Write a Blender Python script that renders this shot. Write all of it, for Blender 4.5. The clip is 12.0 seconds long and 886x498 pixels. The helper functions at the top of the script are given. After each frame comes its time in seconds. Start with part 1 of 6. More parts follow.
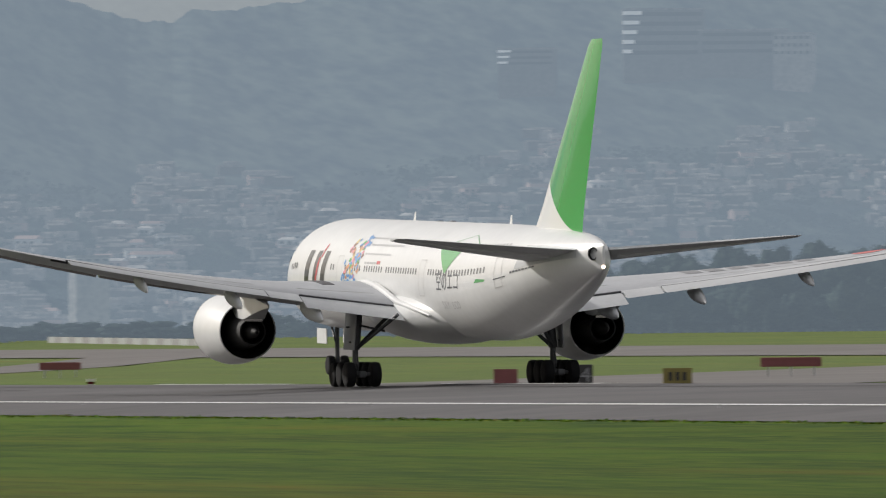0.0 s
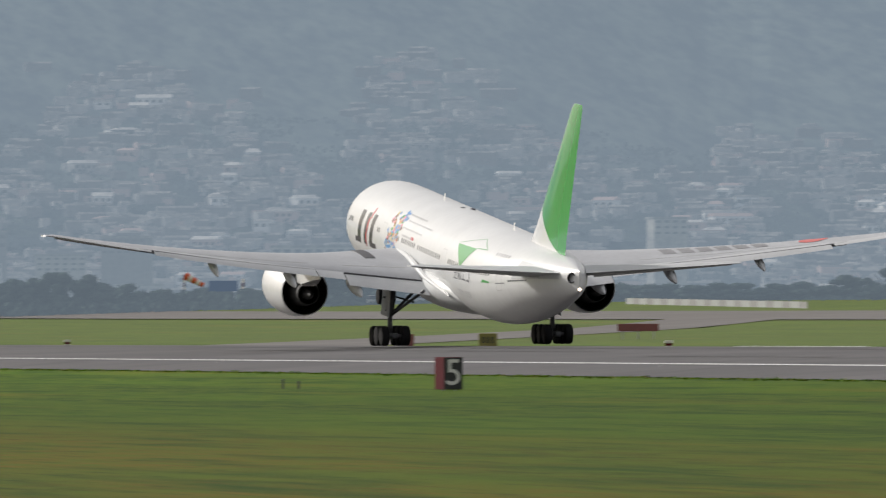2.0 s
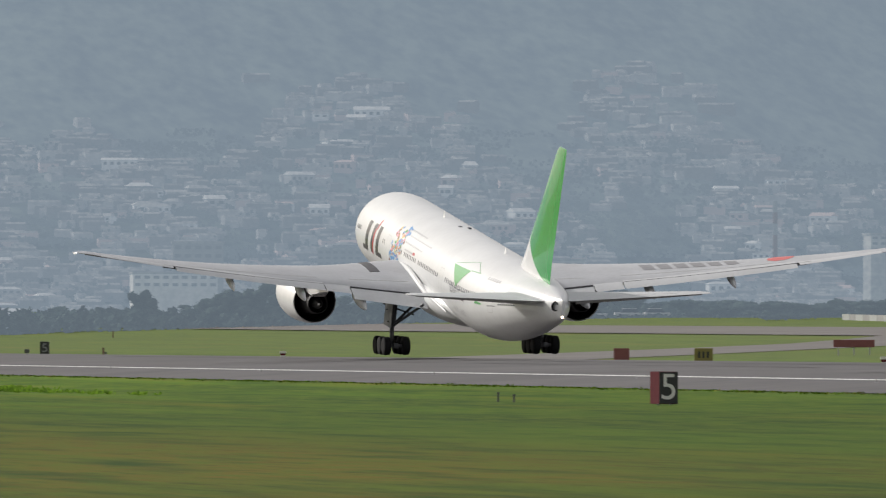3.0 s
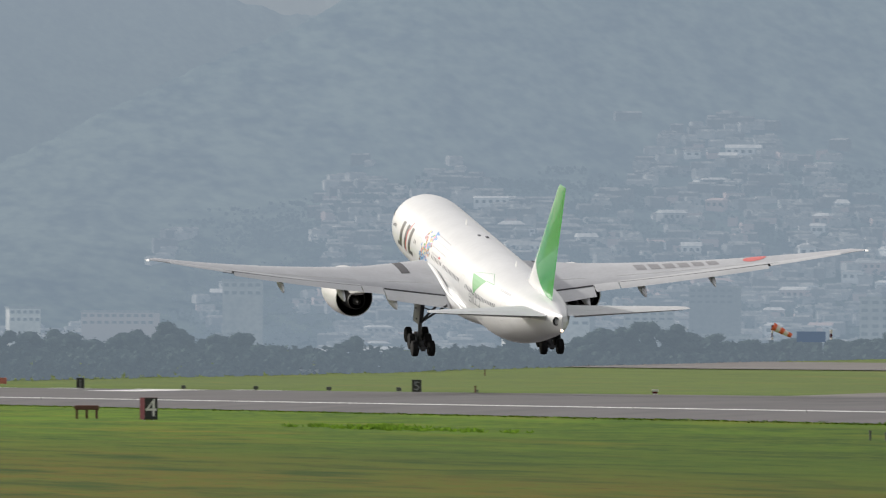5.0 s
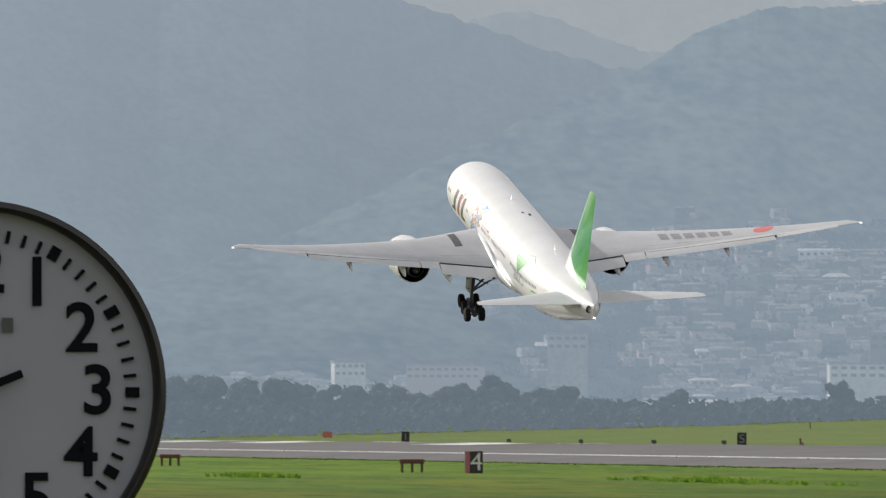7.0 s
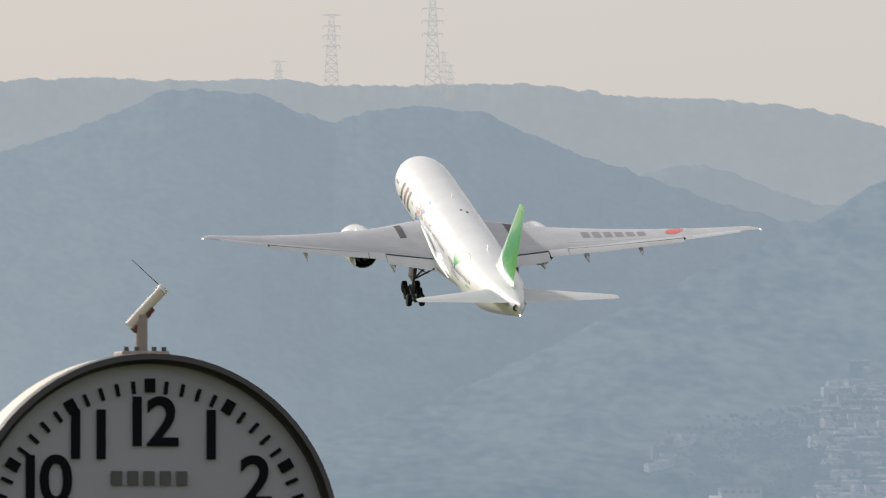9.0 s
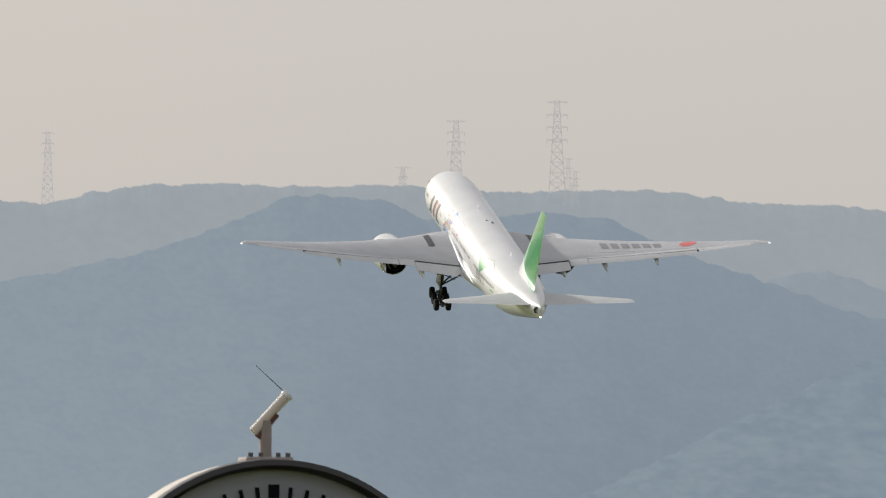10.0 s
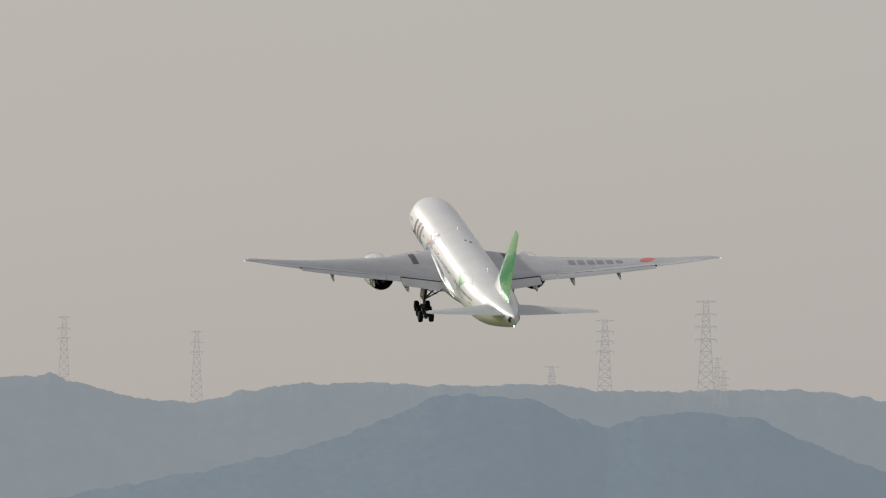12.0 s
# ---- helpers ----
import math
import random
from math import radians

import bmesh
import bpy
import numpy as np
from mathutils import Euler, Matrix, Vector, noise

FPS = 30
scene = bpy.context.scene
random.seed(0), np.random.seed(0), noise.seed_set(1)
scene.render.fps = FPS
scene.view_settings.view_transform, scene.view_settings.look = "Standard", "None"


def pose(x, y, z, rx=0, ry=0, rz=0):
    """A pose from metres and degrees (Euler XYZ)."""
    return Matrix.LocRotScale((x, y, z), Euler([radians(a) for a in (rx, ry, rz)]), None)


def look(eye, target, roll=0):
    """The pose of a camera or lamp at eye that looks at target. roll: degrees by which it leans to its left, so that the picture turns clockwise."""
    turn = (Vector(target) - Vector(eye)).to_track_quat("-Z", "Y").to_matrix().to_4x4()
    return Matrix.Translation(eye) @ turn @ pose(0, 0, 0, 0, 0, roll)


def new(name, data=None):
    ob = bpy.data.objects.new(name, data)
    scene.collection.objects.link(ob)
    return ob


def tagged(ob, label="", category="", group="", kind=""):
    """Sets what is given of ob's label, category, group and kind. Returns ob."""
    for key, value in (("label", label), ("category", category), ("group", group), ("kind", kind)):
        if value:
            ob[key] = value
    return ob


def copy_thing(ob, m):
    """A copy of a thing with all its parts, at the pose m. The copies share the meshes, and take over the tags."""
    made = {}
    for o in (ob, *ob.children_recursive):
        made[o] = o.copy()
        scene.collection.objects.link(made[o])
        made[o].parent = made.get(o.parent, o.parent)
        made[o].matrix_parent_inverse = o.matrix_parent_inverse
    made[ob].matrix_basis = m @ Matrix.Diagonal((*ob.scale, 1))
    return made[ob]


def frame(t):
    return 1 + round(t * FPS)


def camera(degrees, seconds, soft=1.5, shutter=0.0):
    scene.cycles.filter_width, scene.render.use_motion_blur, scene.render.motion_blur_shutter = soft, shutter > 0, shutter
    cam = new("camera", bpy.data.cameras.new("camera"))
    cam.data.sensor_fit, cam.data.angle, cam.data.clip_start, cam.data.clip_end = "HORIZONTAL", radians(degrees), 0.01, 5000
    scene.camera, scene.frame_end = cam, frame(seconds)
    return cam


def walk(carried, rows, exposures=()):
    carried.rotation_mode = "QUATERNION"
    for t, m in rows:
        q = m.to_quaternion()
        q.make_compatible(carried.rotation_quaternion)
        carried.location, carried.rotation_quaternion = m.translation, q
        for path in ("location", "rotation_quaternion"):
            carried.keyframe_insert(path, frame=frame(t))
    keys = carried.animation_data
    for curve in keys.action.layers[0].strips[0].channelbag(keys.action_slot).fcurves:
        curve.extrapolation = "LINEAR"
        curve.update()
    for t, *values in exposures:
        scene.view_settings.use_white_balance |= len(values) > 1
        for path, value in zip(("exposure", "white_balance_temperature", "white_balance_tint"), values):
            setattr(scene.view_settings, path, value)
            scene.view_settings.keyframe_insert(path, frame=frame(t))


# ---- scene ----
# The world: runway runs along +y, its centre line at x = 171; the camera stands still and turns.
EYE = (0.0, 0.0, 2.85)
cam = camera(4.490, 12.0, soft=1.2, shutter=0.35)


def aim(turn, tilt, roll):
    return pose(*EYE, 90 + tilt, 0, turn) @ pose(0, 0, 0, 0, 0, roll)


walk(cam, [
    (0.0, aim(-16.1402, 0.4211, -0.480)), (0.5, aim(-15.3073, 0.4043, -0.386)),
    (1.0, aim(-14.6135, 0.3729, -0.257)), (1.5, aim(-14.0186, 0.3108, -0.358)),
    (2.0, aim(-13.2072, 0.2452, -0.219)), (2.5, aim(-12.4719, 0.2215, -0.003)),
    (2.7, aim(-12.3240, 0.2691, 0.111)), (4.3, aim(-10.8313, 0.3369, 0.340)),
    (4.5, aim(-10.5996, 0.3443, 0.289)), (5.0, aim(-10.2240, 0.4986, 0.257)),
    (5.5, aim(-9.7764, 0.5396, 0.174)), (6.0, aim(-9.4773, 0.4859, 0.012)),
    (6.5, aim(-8.9904, 0.5094, 0.054)), (6.7, aim(-8.7967, 0.6016, 0.079)),
    (8.3, aim(-8.0578, 1.2622, 0.044)), (8.5, aim(-7.9533, 1.3276, 0.039)),
    (9.0, aim(-7.6924, 1.5393, 0.113)), (9.5, aim(-7.3535, 1.7567, 0.211)),
    (10.0, aim(-7.0604, 2.0764, 0.218)), (10.5, aim(-6.9619, 2.3403, 0.220)),
    (11.0, aim(-6.8611, 2.5754, 0.255)), (11.5, aim(-6.526, 2.905, 0.29)),
    (12.0, aim(-6.3001, 3.0828, 0.329)),
], exposures=[(0.0, -0.01), (2.5, 0.07), (5.0, 0.2), (6.7, 0.24), (8.3, 0.30), (9.5, 0.21), (10.5, 0.0), (12.0, -0.26)])

# ---- light ----
SUN_ELEV, SUN_LEFT = radians(27), radians(42)   # to the left of the runway's direction
sun_dir = Vector((-math.sin(SUN_LEFT) * math.cos(SUN_ELEV), math.cos(SUN_LEFT) * math.cos(SUN_ELEV), math.sin(SUN_ELEV)))
world = bpy.data.worlds.new("sky")
scene.world = world
world.use_nodes = True
wn, wl = world.node_tree.nodes, world.node_tree.links
wn.clear()
sky = wn.new("ShaderNodeTexSky")
sky.sky_type, sky.sun_disc = "NISHITA", False
sky.sun_elevation, sky.sun_rotation = SUN_ELEV, -SUN_LEFT
sky.air_density, sky.dust_density, sky.ozone_density = 1.2, 4.0, 1.5
bg_sky, bg_haze = wn.new("ShaderNodeBackground"), wn.new("ShaderNodeBackground")
bg_sky.inputs["Strength"].default_value = 0.027
bg_haze.inputs["Color"].default_value = (0.615, 0.592, 0.588, 1)
bg_haze.inputs["Strength"].default_value = 0.73
w_add, w_out = wn.new("ShaderNodeAddShader"), wn.new("ShaderNodeOutputWorld")
wl.new(sky.outputs[0], bg_sky.inputs["Color"])
wl.new(bg_sky.outputs[0], w_add.inputs[0])
wl.new(bg_haze.outputs[0], w_add.inputs[1])
wl.new(w_add.outputs[0], w_out.inputs[0])
lamp = bpy.data.lights.new("sun", "SUN")
lamp.energy, lamp.angle, lamp.color = 3.3, radians(1.2), (1.0, 0.965, 0.915)
sun_ob = new("sun", lamp)
sun_ob.matrix_world = look((0, 0, 400), Vector((0, 0, 400)) - sun_dir)


# ---- materials ----
def rgb(c):
    return (c[0], c[1], c[2], 1)


def mat(name, col, rough=0.6, metal=0.0, vary=0.0, scale=1.0, bump=0.0, coat=0.0, col2=None, spec=None, rnd=0.0, glow=None):
    """A principled material: two-scale noise between col and col2, relief, and a shift by object."""
    m = bpy.data.materials.new(name)
    m.use_nodes = True
    n, l = m.node_tree.nodes, m.node_tree.links
    b = n["Principled BSDF"]
    b.inputs["Base Color"].default_value = rgb(col)
    b.inputs["Roughness"].default_value, b.inputs["Metallic"].default_value = rough, metal
    b.inputs["Coat Weight"].default_value, b.inputs["Coat Roughness"].default_value = coat, 0.06
    if spec is not None:
        b.inputs["Specular IOR Level"].default_value = spec
    if glow:
        b.inputs["Emission Color"].default_value, b.inputs["Emission Strength"].default_value = rgb(glow[:3]), glow[3]
    if vary or col2:
        co = n.new("ShaderNodeTexCoord")
        big, fine = n.new("ShaderNodeTexNoise"), n.new("ShaderNodeTexNoise")
        big.inputs["Scale"].default_value, fine.inputs["Scale"].default_value = scale, scale * 7
        big.inputs["Detail"].default_value = fine.inputs["Detail"].default_value = 5
        add = n.new("ShaderNodeMath")
        add.operation, add.inputs[1].default_value = "MULTIPLY_ADD", 0.6
        mix = n.new("ShaderNodeMix")
        mix.data_type = "RGBA"
        c2 = col2 or tuple(min(1, v * (1 - vary)) for v in col)
        mix.inputs["A"].default_value, mix.inputs["B"].default_value = rgb(col), rgb(c2)
        ramp = n.new("ShaderNodeMapRange")
        ramp.inputs["From Min"].default_value, ramp.inputs["From Max"].default_value = 0.55, 1.05
        l.new(co.outputs["Object"], big.inputs["Vector"])
        l.new(co.outputs["Object"], fine.inputs["Vector"])
        l.new(fine.outputs[0], add.inputs[0])
        l.new(big.outputs[0], add.inputs[2])
        l.new(add.outputs[0], ramp.inputs["Value"])
        l.new(ramp.outputs[0], mix.inputs["Factor"])
        out = mix.outputs["Result"]
        if rnd:
            info, hsv, mr = n.new("ShaderNodeObjectInfo"), n.new("ShaderNodeHueSaturation"), n.new("ShaderNodeMapRange")
            mr.inputs["To Min"].default_value, mr.inputs["To Max"].default_value = 1 - rnd, 1 + rnd
            l.new(info.outputs["Random"], mr.inputs["Value"])
            l.new(mr.outputs[0], hsv.inputs["Value"])
            l.new(out, hsv.inputs["Color"])
            out = hsv.outputs[0]
        l.new(out, b.inputs["Base Color"])
        if bump:
            bp = n.new("ShaderNodeBump")
            bp.inputs["Strength"].default_value, bp.inputs["Distance"].default_value = bump, 0.05
            l.new(fine.outputs[0], bp.inputs["Height"])
            l.new(bp.outputs[0], b.inputs["Normal"])
    return m


WHITE = mat("white_paint", (0.74, 0.745, 0.74), 0.34, coat=0.28, vary=0.10, scale=0.25)
WING_GREY = mat("wing_grey_paint", (0.48, 0.49, 0.51), 0.55, vary=0.16, scale=0.4, spec=0.25)
FLAP_GREY = mat("flap_grey_paint", (0.56, 0.57, 0.58), 0.55, vary=0.12, scale=0.6, spec=0.25)
PANEL_DARK = mat("dark_walkway_panel", (0.09, 0.09, 0.095), 0.6, vary=0.3, scale=2)
GAP_SHADE = mat("flap_gap_shade", (0.03, 0.03, 0.035), 0.7)
METAL = mat("bare_metal", (0.62, 0.60, 0.57), 0.22, 1.0, vary=0.2, scale=2)
DARK_METAL = mat("sooty_nozzle_metal", (0.035, 0.034, 0.035), 0.72, 0.25, vary=0.4, scale=2)
GEAR = mat("gear_grey_paint", (0.075, 0.078, 0.082), 0.45, vary=0.3, scale=3)
TYRE = mat("tyre_rubber", (0.009, 0.009, 0.010), 0.85, vary=0.3, scale=5, spec=0.2)
GLASS_DARK = mat("cabin_window_glass", (0.20, 0.21, 0.22), 0.2)
BLACK = mat("black_livery_paint", (0.03, 0.028, 0.028), 0.35, coat=0.4)
RED = mat("red_livery_paint", (0.55, 0.05, 0.06), 0.35, coat=0.4)
WING_RED = mat("faded_red_livery_paint", (0.62, 0.14, 0.13), 0.45)
GREEN = mat("green_livery_paint", (0.07, 0.38, 0.09), 0.3, coat=0.5)
BLUE = mat("blue_livery_paint", (0.10, 0.30, 0.62), 0.35, coat=0.4)
PINK = mat("pink_livery_paint", (0.75, 0.25, 0.35), 0.35, coat=0.4)
YELLOW = mat("yellow_livery_paint", (0.75, 0.58, 0.14), 0.35, coat=0.4)
ORANGE = mat("orange_livery_paint", (0.65, 0.28, 0.12), 0.35, coat=0.4)
BROWN = mat("brown_livery_paint", (0.24, 0.10, 0.06), 0.4, coat=0.4)
LETTER_GREY = mat("grey_lettering", (0.45, 0.45, 0.46), 0.4)
MARK_GREY = mat("worn_grey_marking", (0.27, 0.27, 0.28), 0.5, vary=0.2, scale=2)
GEAR_LIGHT = mat("gear_door_grey", (0.22, 0.225, 0.235), 0.4, vary=0.2, scale=2)
LETTER_DARK = mat("dark_lettering", (0.08, 0.085, 0.10), 0.45)
SEAM = mat("panel_seam", (0.55, 0.55, 0.54), 0.5)
NAV_LIGHT = mat("lit_tail_light", (1, 0.9, 0.8), 0.3, glow=(1.0, 0.75, 0.55, 5))
LENS = mat("wing_tip_lens", (0.9, 0.9, 0.9), 0.1, glow=(1, 0.95, 0.9, 0.6))
SIGN_BLACK = mat("black_sign_face", (0.02, 0.02, 0.022), 0.45, vary=0.2, scale=4)
SIGN_RED = mat("red_sign_side", (0.085, 0.006, 0.013), 0.75, vary=0.25, scale=3, spec=0.12)
SIGN_WHITE = mat("white_sign_lettering", (0.62, 0.60, 0.58), 0.5)
SIGN_YELLOW = mat("yellow_sign_face", (0.22, 0.185, 0.045), 0.55, vary=0.25, scale=2)
MAROON = mat("maroon_sign_back", (0.20, 0.062, 0.062), 0.6, vary=0.2, scale=1.5)
SALMON = mat("faded_red_sign_face", (0.50, 0.17, 0.13), 0.7, vary=0.15, scale=2)
RUST = mat("rusty_steel", (0.14, 0.055, 0.04), 0.7, vary=0.4, scale=3)
WHITE_LINE = mat("white_marking_paint", (0.80, 0.80, 0.78), 0.6, vary=0.25, scale=0.8)
CONCRETE = mat("pale_concrete", (0.30, 0.29, 0.28), 0.8, vary=0.25, scale=0.3)
CONCRETE_PALE = mat("whitewashed_panel", (0.27, 0.27, 0.27), 0.8, vary=0.2, scale=0.5)
ORANGE_CLOTH = mat("orange_windsock_cloth", (0.75, 0.14, 0.06), 0.8, vary=0.15, scale=2)
WHITE_CLOTH = mat("white_windsock_cloth", (0.72, 0.66, 0.62), 0.8, vary=0.1, scale=2)
STEEL = mat("galvanised_steel", (0.36, 0.37, 0.38), 0.5, 0.4, vary=0.2, scale=2)
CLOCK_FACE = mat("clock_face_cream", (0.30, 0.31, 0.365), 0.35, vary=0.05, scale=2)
CLOCK_RIM = mat("clock_rim_black", (0.012, 0.011, 0.011), 0.4)
CLOCK_CASE = mat("clock_case_cream_paint", (0.62, 0.56, 0.48), 0.45, vary=0.2, scale=3)
CLOCK_INK = mat("clock_black_ink", (0.006, 0.007, 0.010), 0.9, spec=0.1)
CLOCK_POST = mat("weathered_post_paint", (0.30, 0.26, 0.24), 0.6, vary=0.3, scale=8)


def grass_mat(name, cols):
    """Mown grass: green with long dry streaks along the runway."""
    m = bpy.data.materials.new(name)
    m.use_nodes = True
    n, l = m.node_tree.nodes, m.node_tree.links
    b = n["Principled BSDF"]
    b.inputs["Roughness"].default_value = 0.9
    b.inputs["Specular IOR Level"].default_value = 0.1
    co = n.new("ShaderNodeTexCoord")

    def tex(sx, sy, scale, detail=5):
        mp, t = n.new("ShaderNodeMapping"), n.new("ShaderNodeTexNoise")
        mp.inputs["Scale"].default_value = (sx, sy, 1)
        t.inputs["Scale"].default_value, t.inputs["Detail"].default_value = scale, detail
        l.new(co.outputs["Object"], mp.inputs[0])
        l.new(mp.outputs[0], t.inputs["Vector"])
        return t.outputs[0]

    def ramp(v, lo, hi):
        r = n.new("ShaderNodeMapRange")
        r.inputs["From Min"].default_value, r.inputs["From Max"].default_value = lo, hi
        l.new(v, r.inputs["Value"])
        return r.outputs[0]

    def blend(f, a, c):
        x = n.new("ShaderNodeMix")
        x.data_type = "RGBA"
        l.new(f, x.inputs["Factor"])
        for s, v in (("A", a), ("B", c)):
            if isinstance(v, tuple):
                x.inputs[s].default_value = rgb(v)
            else:
                l.new(v, x.inputs[s])
        return x.outputs["Result"]

    base = blend(ramp(tex(0.16, 0.012, 1), 0.38, 0.62), cols[0], cols[1])
    dry = blend(ramp(tex(0.09, 0.007, 1.7), 0.55, 0.72), base, cols[2])
    # the dry belt farther from the paving
    sep, fade, both = n.new("ShaderNodeSeparateXYZ"), n.new("ShaderNodeMapRange"), n.new("ShaderNodeMath")
    l.new(co.outputs["Object"], sep.inputs[0])
    fade.inputs["From Min"].default_value, fade.inputs["From Max"].default_value = 84, 58
    l.new(sep.outputs["X"], fade.inputs["Value"])
    both.operation = "MULTIPLY"
    l.new(fade.outputs[0], both.inputs[0])
    l.new(ramp(tex(0.11, 0.02, 1.3), 0.22, 0.52), both.inputs[1])
    dry = blend(both.outputs[0], dry, cols[2])
    # the far field beyond the runway: drier tone, with haze's paleness mixed into the colour
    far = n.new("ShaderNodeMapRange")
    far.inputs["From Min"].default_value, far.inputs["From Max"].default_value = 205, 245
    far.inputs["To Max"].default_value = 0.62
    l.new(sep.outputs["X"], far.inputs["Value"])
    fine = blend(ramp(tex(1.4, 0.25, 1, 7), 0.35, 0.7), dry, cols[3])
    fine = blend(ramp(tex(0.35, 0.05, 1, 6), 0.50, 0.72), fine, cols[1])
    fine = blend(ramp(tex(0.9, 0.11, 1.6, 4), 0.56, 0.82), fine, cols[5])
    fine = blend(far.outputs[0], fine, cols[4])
    # the sward's colour is lighter farther along the runway, darker at the near end
    along_tone = n.new("ShaderNodeMapRange")
    along_tone.inputs["From Min"].default_value, along_tone.inputs["From Max"].default_value = 430, 800
    along_tone.inputs["To Min"].default_value, along_tone.inputs["To Max"].default_value = 0.84, 1.44
    l.new(sep.outputs["Y"], along_tone.inputs["Value"])
    toned = n.new("ShaderNodeHueSaturation")
    l.new(along_tone.outputs[0], toned.inputs["Value"])
    l.new(fine, toned.inputs["Color"])
    l.new(toned.outputs[0], b.inputs["Base Color"])
    bp = n.new("ShaderNodeBump")
    bp.inputs["Strength"].default_value, bp.inputs["Distance"].default_value = 0.6, 0.15
    l.new(tex(2.5, 1.5, 1, 6), bp.inputs["Height"])
    l.new(bp.outputs[0], b.inputs["Normal"])
    return m


GRASS = grass_mat("mown_grass", [(0.062, 0.128, 0.005), (0.025, 0.064, 0.004), (0.140, 0.106, 0.010), (0.090, 0.132, 0.008), (0.088, 0.106, 0.044), (0.020, 0.052, 0.004)])
ASPHALT = mat("runway_asphalt", (0.098, 0.093, 0.096), 0.8, vary=0.45, scale=0.05, bump=0.2)
RUBBER = mat("tyre_rubber_streak", (0.07, 0.067, 0.067), 0.8, vary=0.4, scale=0.2)
TAXI = mat("taxiway_asphalt", (0.150, 0.138, 0.130), 0.85, vary=0.25, scale=0.05, bump=0.2)
def leafy(m, through_col):
    """Lets sunlight come through thin blades."""
    n, l = m.node_tree.nodes, m.node_tree.links
    tr, mx = n.new("ShaderNodeBsdfTranslucent"), n.new("ShaderNodeMixShader")
    tr.inputs["Color"].default_value = rgb(through_col)
    mx.inputs[0].default_value = 0.5
    l.new(n["Principled BSDF"].outputs[0], mx.inputs[1])
    l.new(tr.outputs[0], mx.inputs[2])
    l.new(mx.outputs[0], n["Material Output"].inputs["Surface"])
    return m


WEED = mat("tall_weeds", (0.13, 0.25, 0.03), 0.9, vary=0.5, scale=0.6, spec=0.1)
leafy(WEED, (0.16, 0.28, 0.03))


def hazy(name, col, col2, scale, glow, strength, detail_scale=4.0, haze_shifts=()):
    """Far surface: muted two-tone cover, with the haze painted onto it as emission."""
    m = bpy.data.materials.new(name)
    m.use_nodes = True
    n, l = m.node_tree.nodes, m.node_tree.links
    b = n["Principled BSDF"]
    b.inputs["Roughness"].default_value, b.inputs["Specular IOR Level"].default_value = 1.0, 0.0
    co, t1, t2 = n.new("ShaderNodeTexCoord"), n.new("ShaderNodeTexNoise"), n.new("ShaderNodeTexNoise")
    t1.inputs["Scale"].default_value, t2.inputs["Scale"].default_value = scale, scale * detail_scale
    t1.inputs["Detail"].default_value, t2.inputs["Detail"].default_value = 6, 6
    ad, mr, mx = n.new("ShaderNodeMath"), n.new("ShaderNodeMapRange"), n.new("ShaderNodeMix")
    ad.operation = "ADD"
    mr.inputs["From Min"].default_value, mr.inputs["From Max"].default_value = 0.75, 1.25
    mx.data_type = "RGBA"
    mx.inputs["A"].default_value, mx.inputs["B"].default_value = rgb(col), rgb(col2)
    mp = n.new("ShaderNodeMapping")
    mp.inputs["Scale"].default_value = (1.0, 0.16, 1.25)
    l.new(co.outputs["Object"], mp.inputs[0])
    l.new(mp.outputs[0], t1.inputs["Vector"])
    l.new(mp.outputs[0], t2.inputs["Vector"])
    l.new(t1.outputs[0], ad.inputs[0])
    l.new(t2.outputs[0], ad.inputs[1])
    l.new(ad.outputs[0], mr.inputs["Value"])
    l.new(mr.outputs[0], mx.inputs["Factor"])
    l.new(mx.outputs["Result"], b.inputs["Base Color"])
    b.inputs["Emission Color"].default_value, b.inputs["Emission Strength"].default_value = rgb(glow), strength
    # the painted haze changes colour towards another side: (axis, from, to, colour there)
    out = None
    for axis, v0, v1, other in haze_shifts:
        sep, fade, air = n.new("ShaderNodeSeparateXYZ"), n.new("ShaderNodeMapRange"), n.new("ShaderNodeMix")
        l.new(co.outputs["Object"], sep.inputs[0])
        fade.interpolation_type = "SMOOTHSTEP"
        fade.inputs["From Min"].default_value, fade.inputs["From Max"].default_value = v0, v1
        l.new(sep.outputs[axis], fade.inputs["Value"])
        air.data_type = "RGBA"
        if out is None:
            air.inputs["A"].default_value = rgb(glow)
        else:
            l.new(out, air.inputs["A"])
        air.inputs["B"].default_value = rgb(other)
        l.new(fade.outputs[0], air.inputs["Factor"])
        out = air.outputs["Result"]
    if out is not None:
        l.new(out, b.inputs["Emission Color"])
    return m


# haze colour; the hills emit it in place of real air between
HAZE_GLOW = (0.285, 0.355, 0.43)
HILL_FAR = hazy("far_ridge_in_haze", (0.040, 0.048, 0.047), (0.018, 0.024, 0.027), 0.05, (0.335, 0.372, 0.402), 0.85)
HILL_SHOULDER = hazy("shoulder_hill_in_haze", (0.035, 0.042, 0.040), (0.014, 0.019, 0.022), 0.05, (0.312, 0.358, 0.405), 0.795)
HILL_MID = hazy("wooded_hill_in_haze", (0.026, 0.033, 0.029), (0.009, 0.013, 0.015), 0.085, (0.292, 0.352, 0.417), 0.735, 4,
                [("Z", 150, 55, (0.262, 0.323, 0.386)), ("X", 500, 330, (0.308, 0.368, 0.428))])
HILL_TOWN = hazy("built_up_slope_in_haze", (0.036, 0.044, 0.038), (0.006, 0.010, 0.013), 0.07, HAZE_GLOW, 0.665, 4,
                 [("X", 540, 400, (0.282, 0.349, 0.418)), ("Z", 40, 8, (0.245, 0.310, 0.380))])
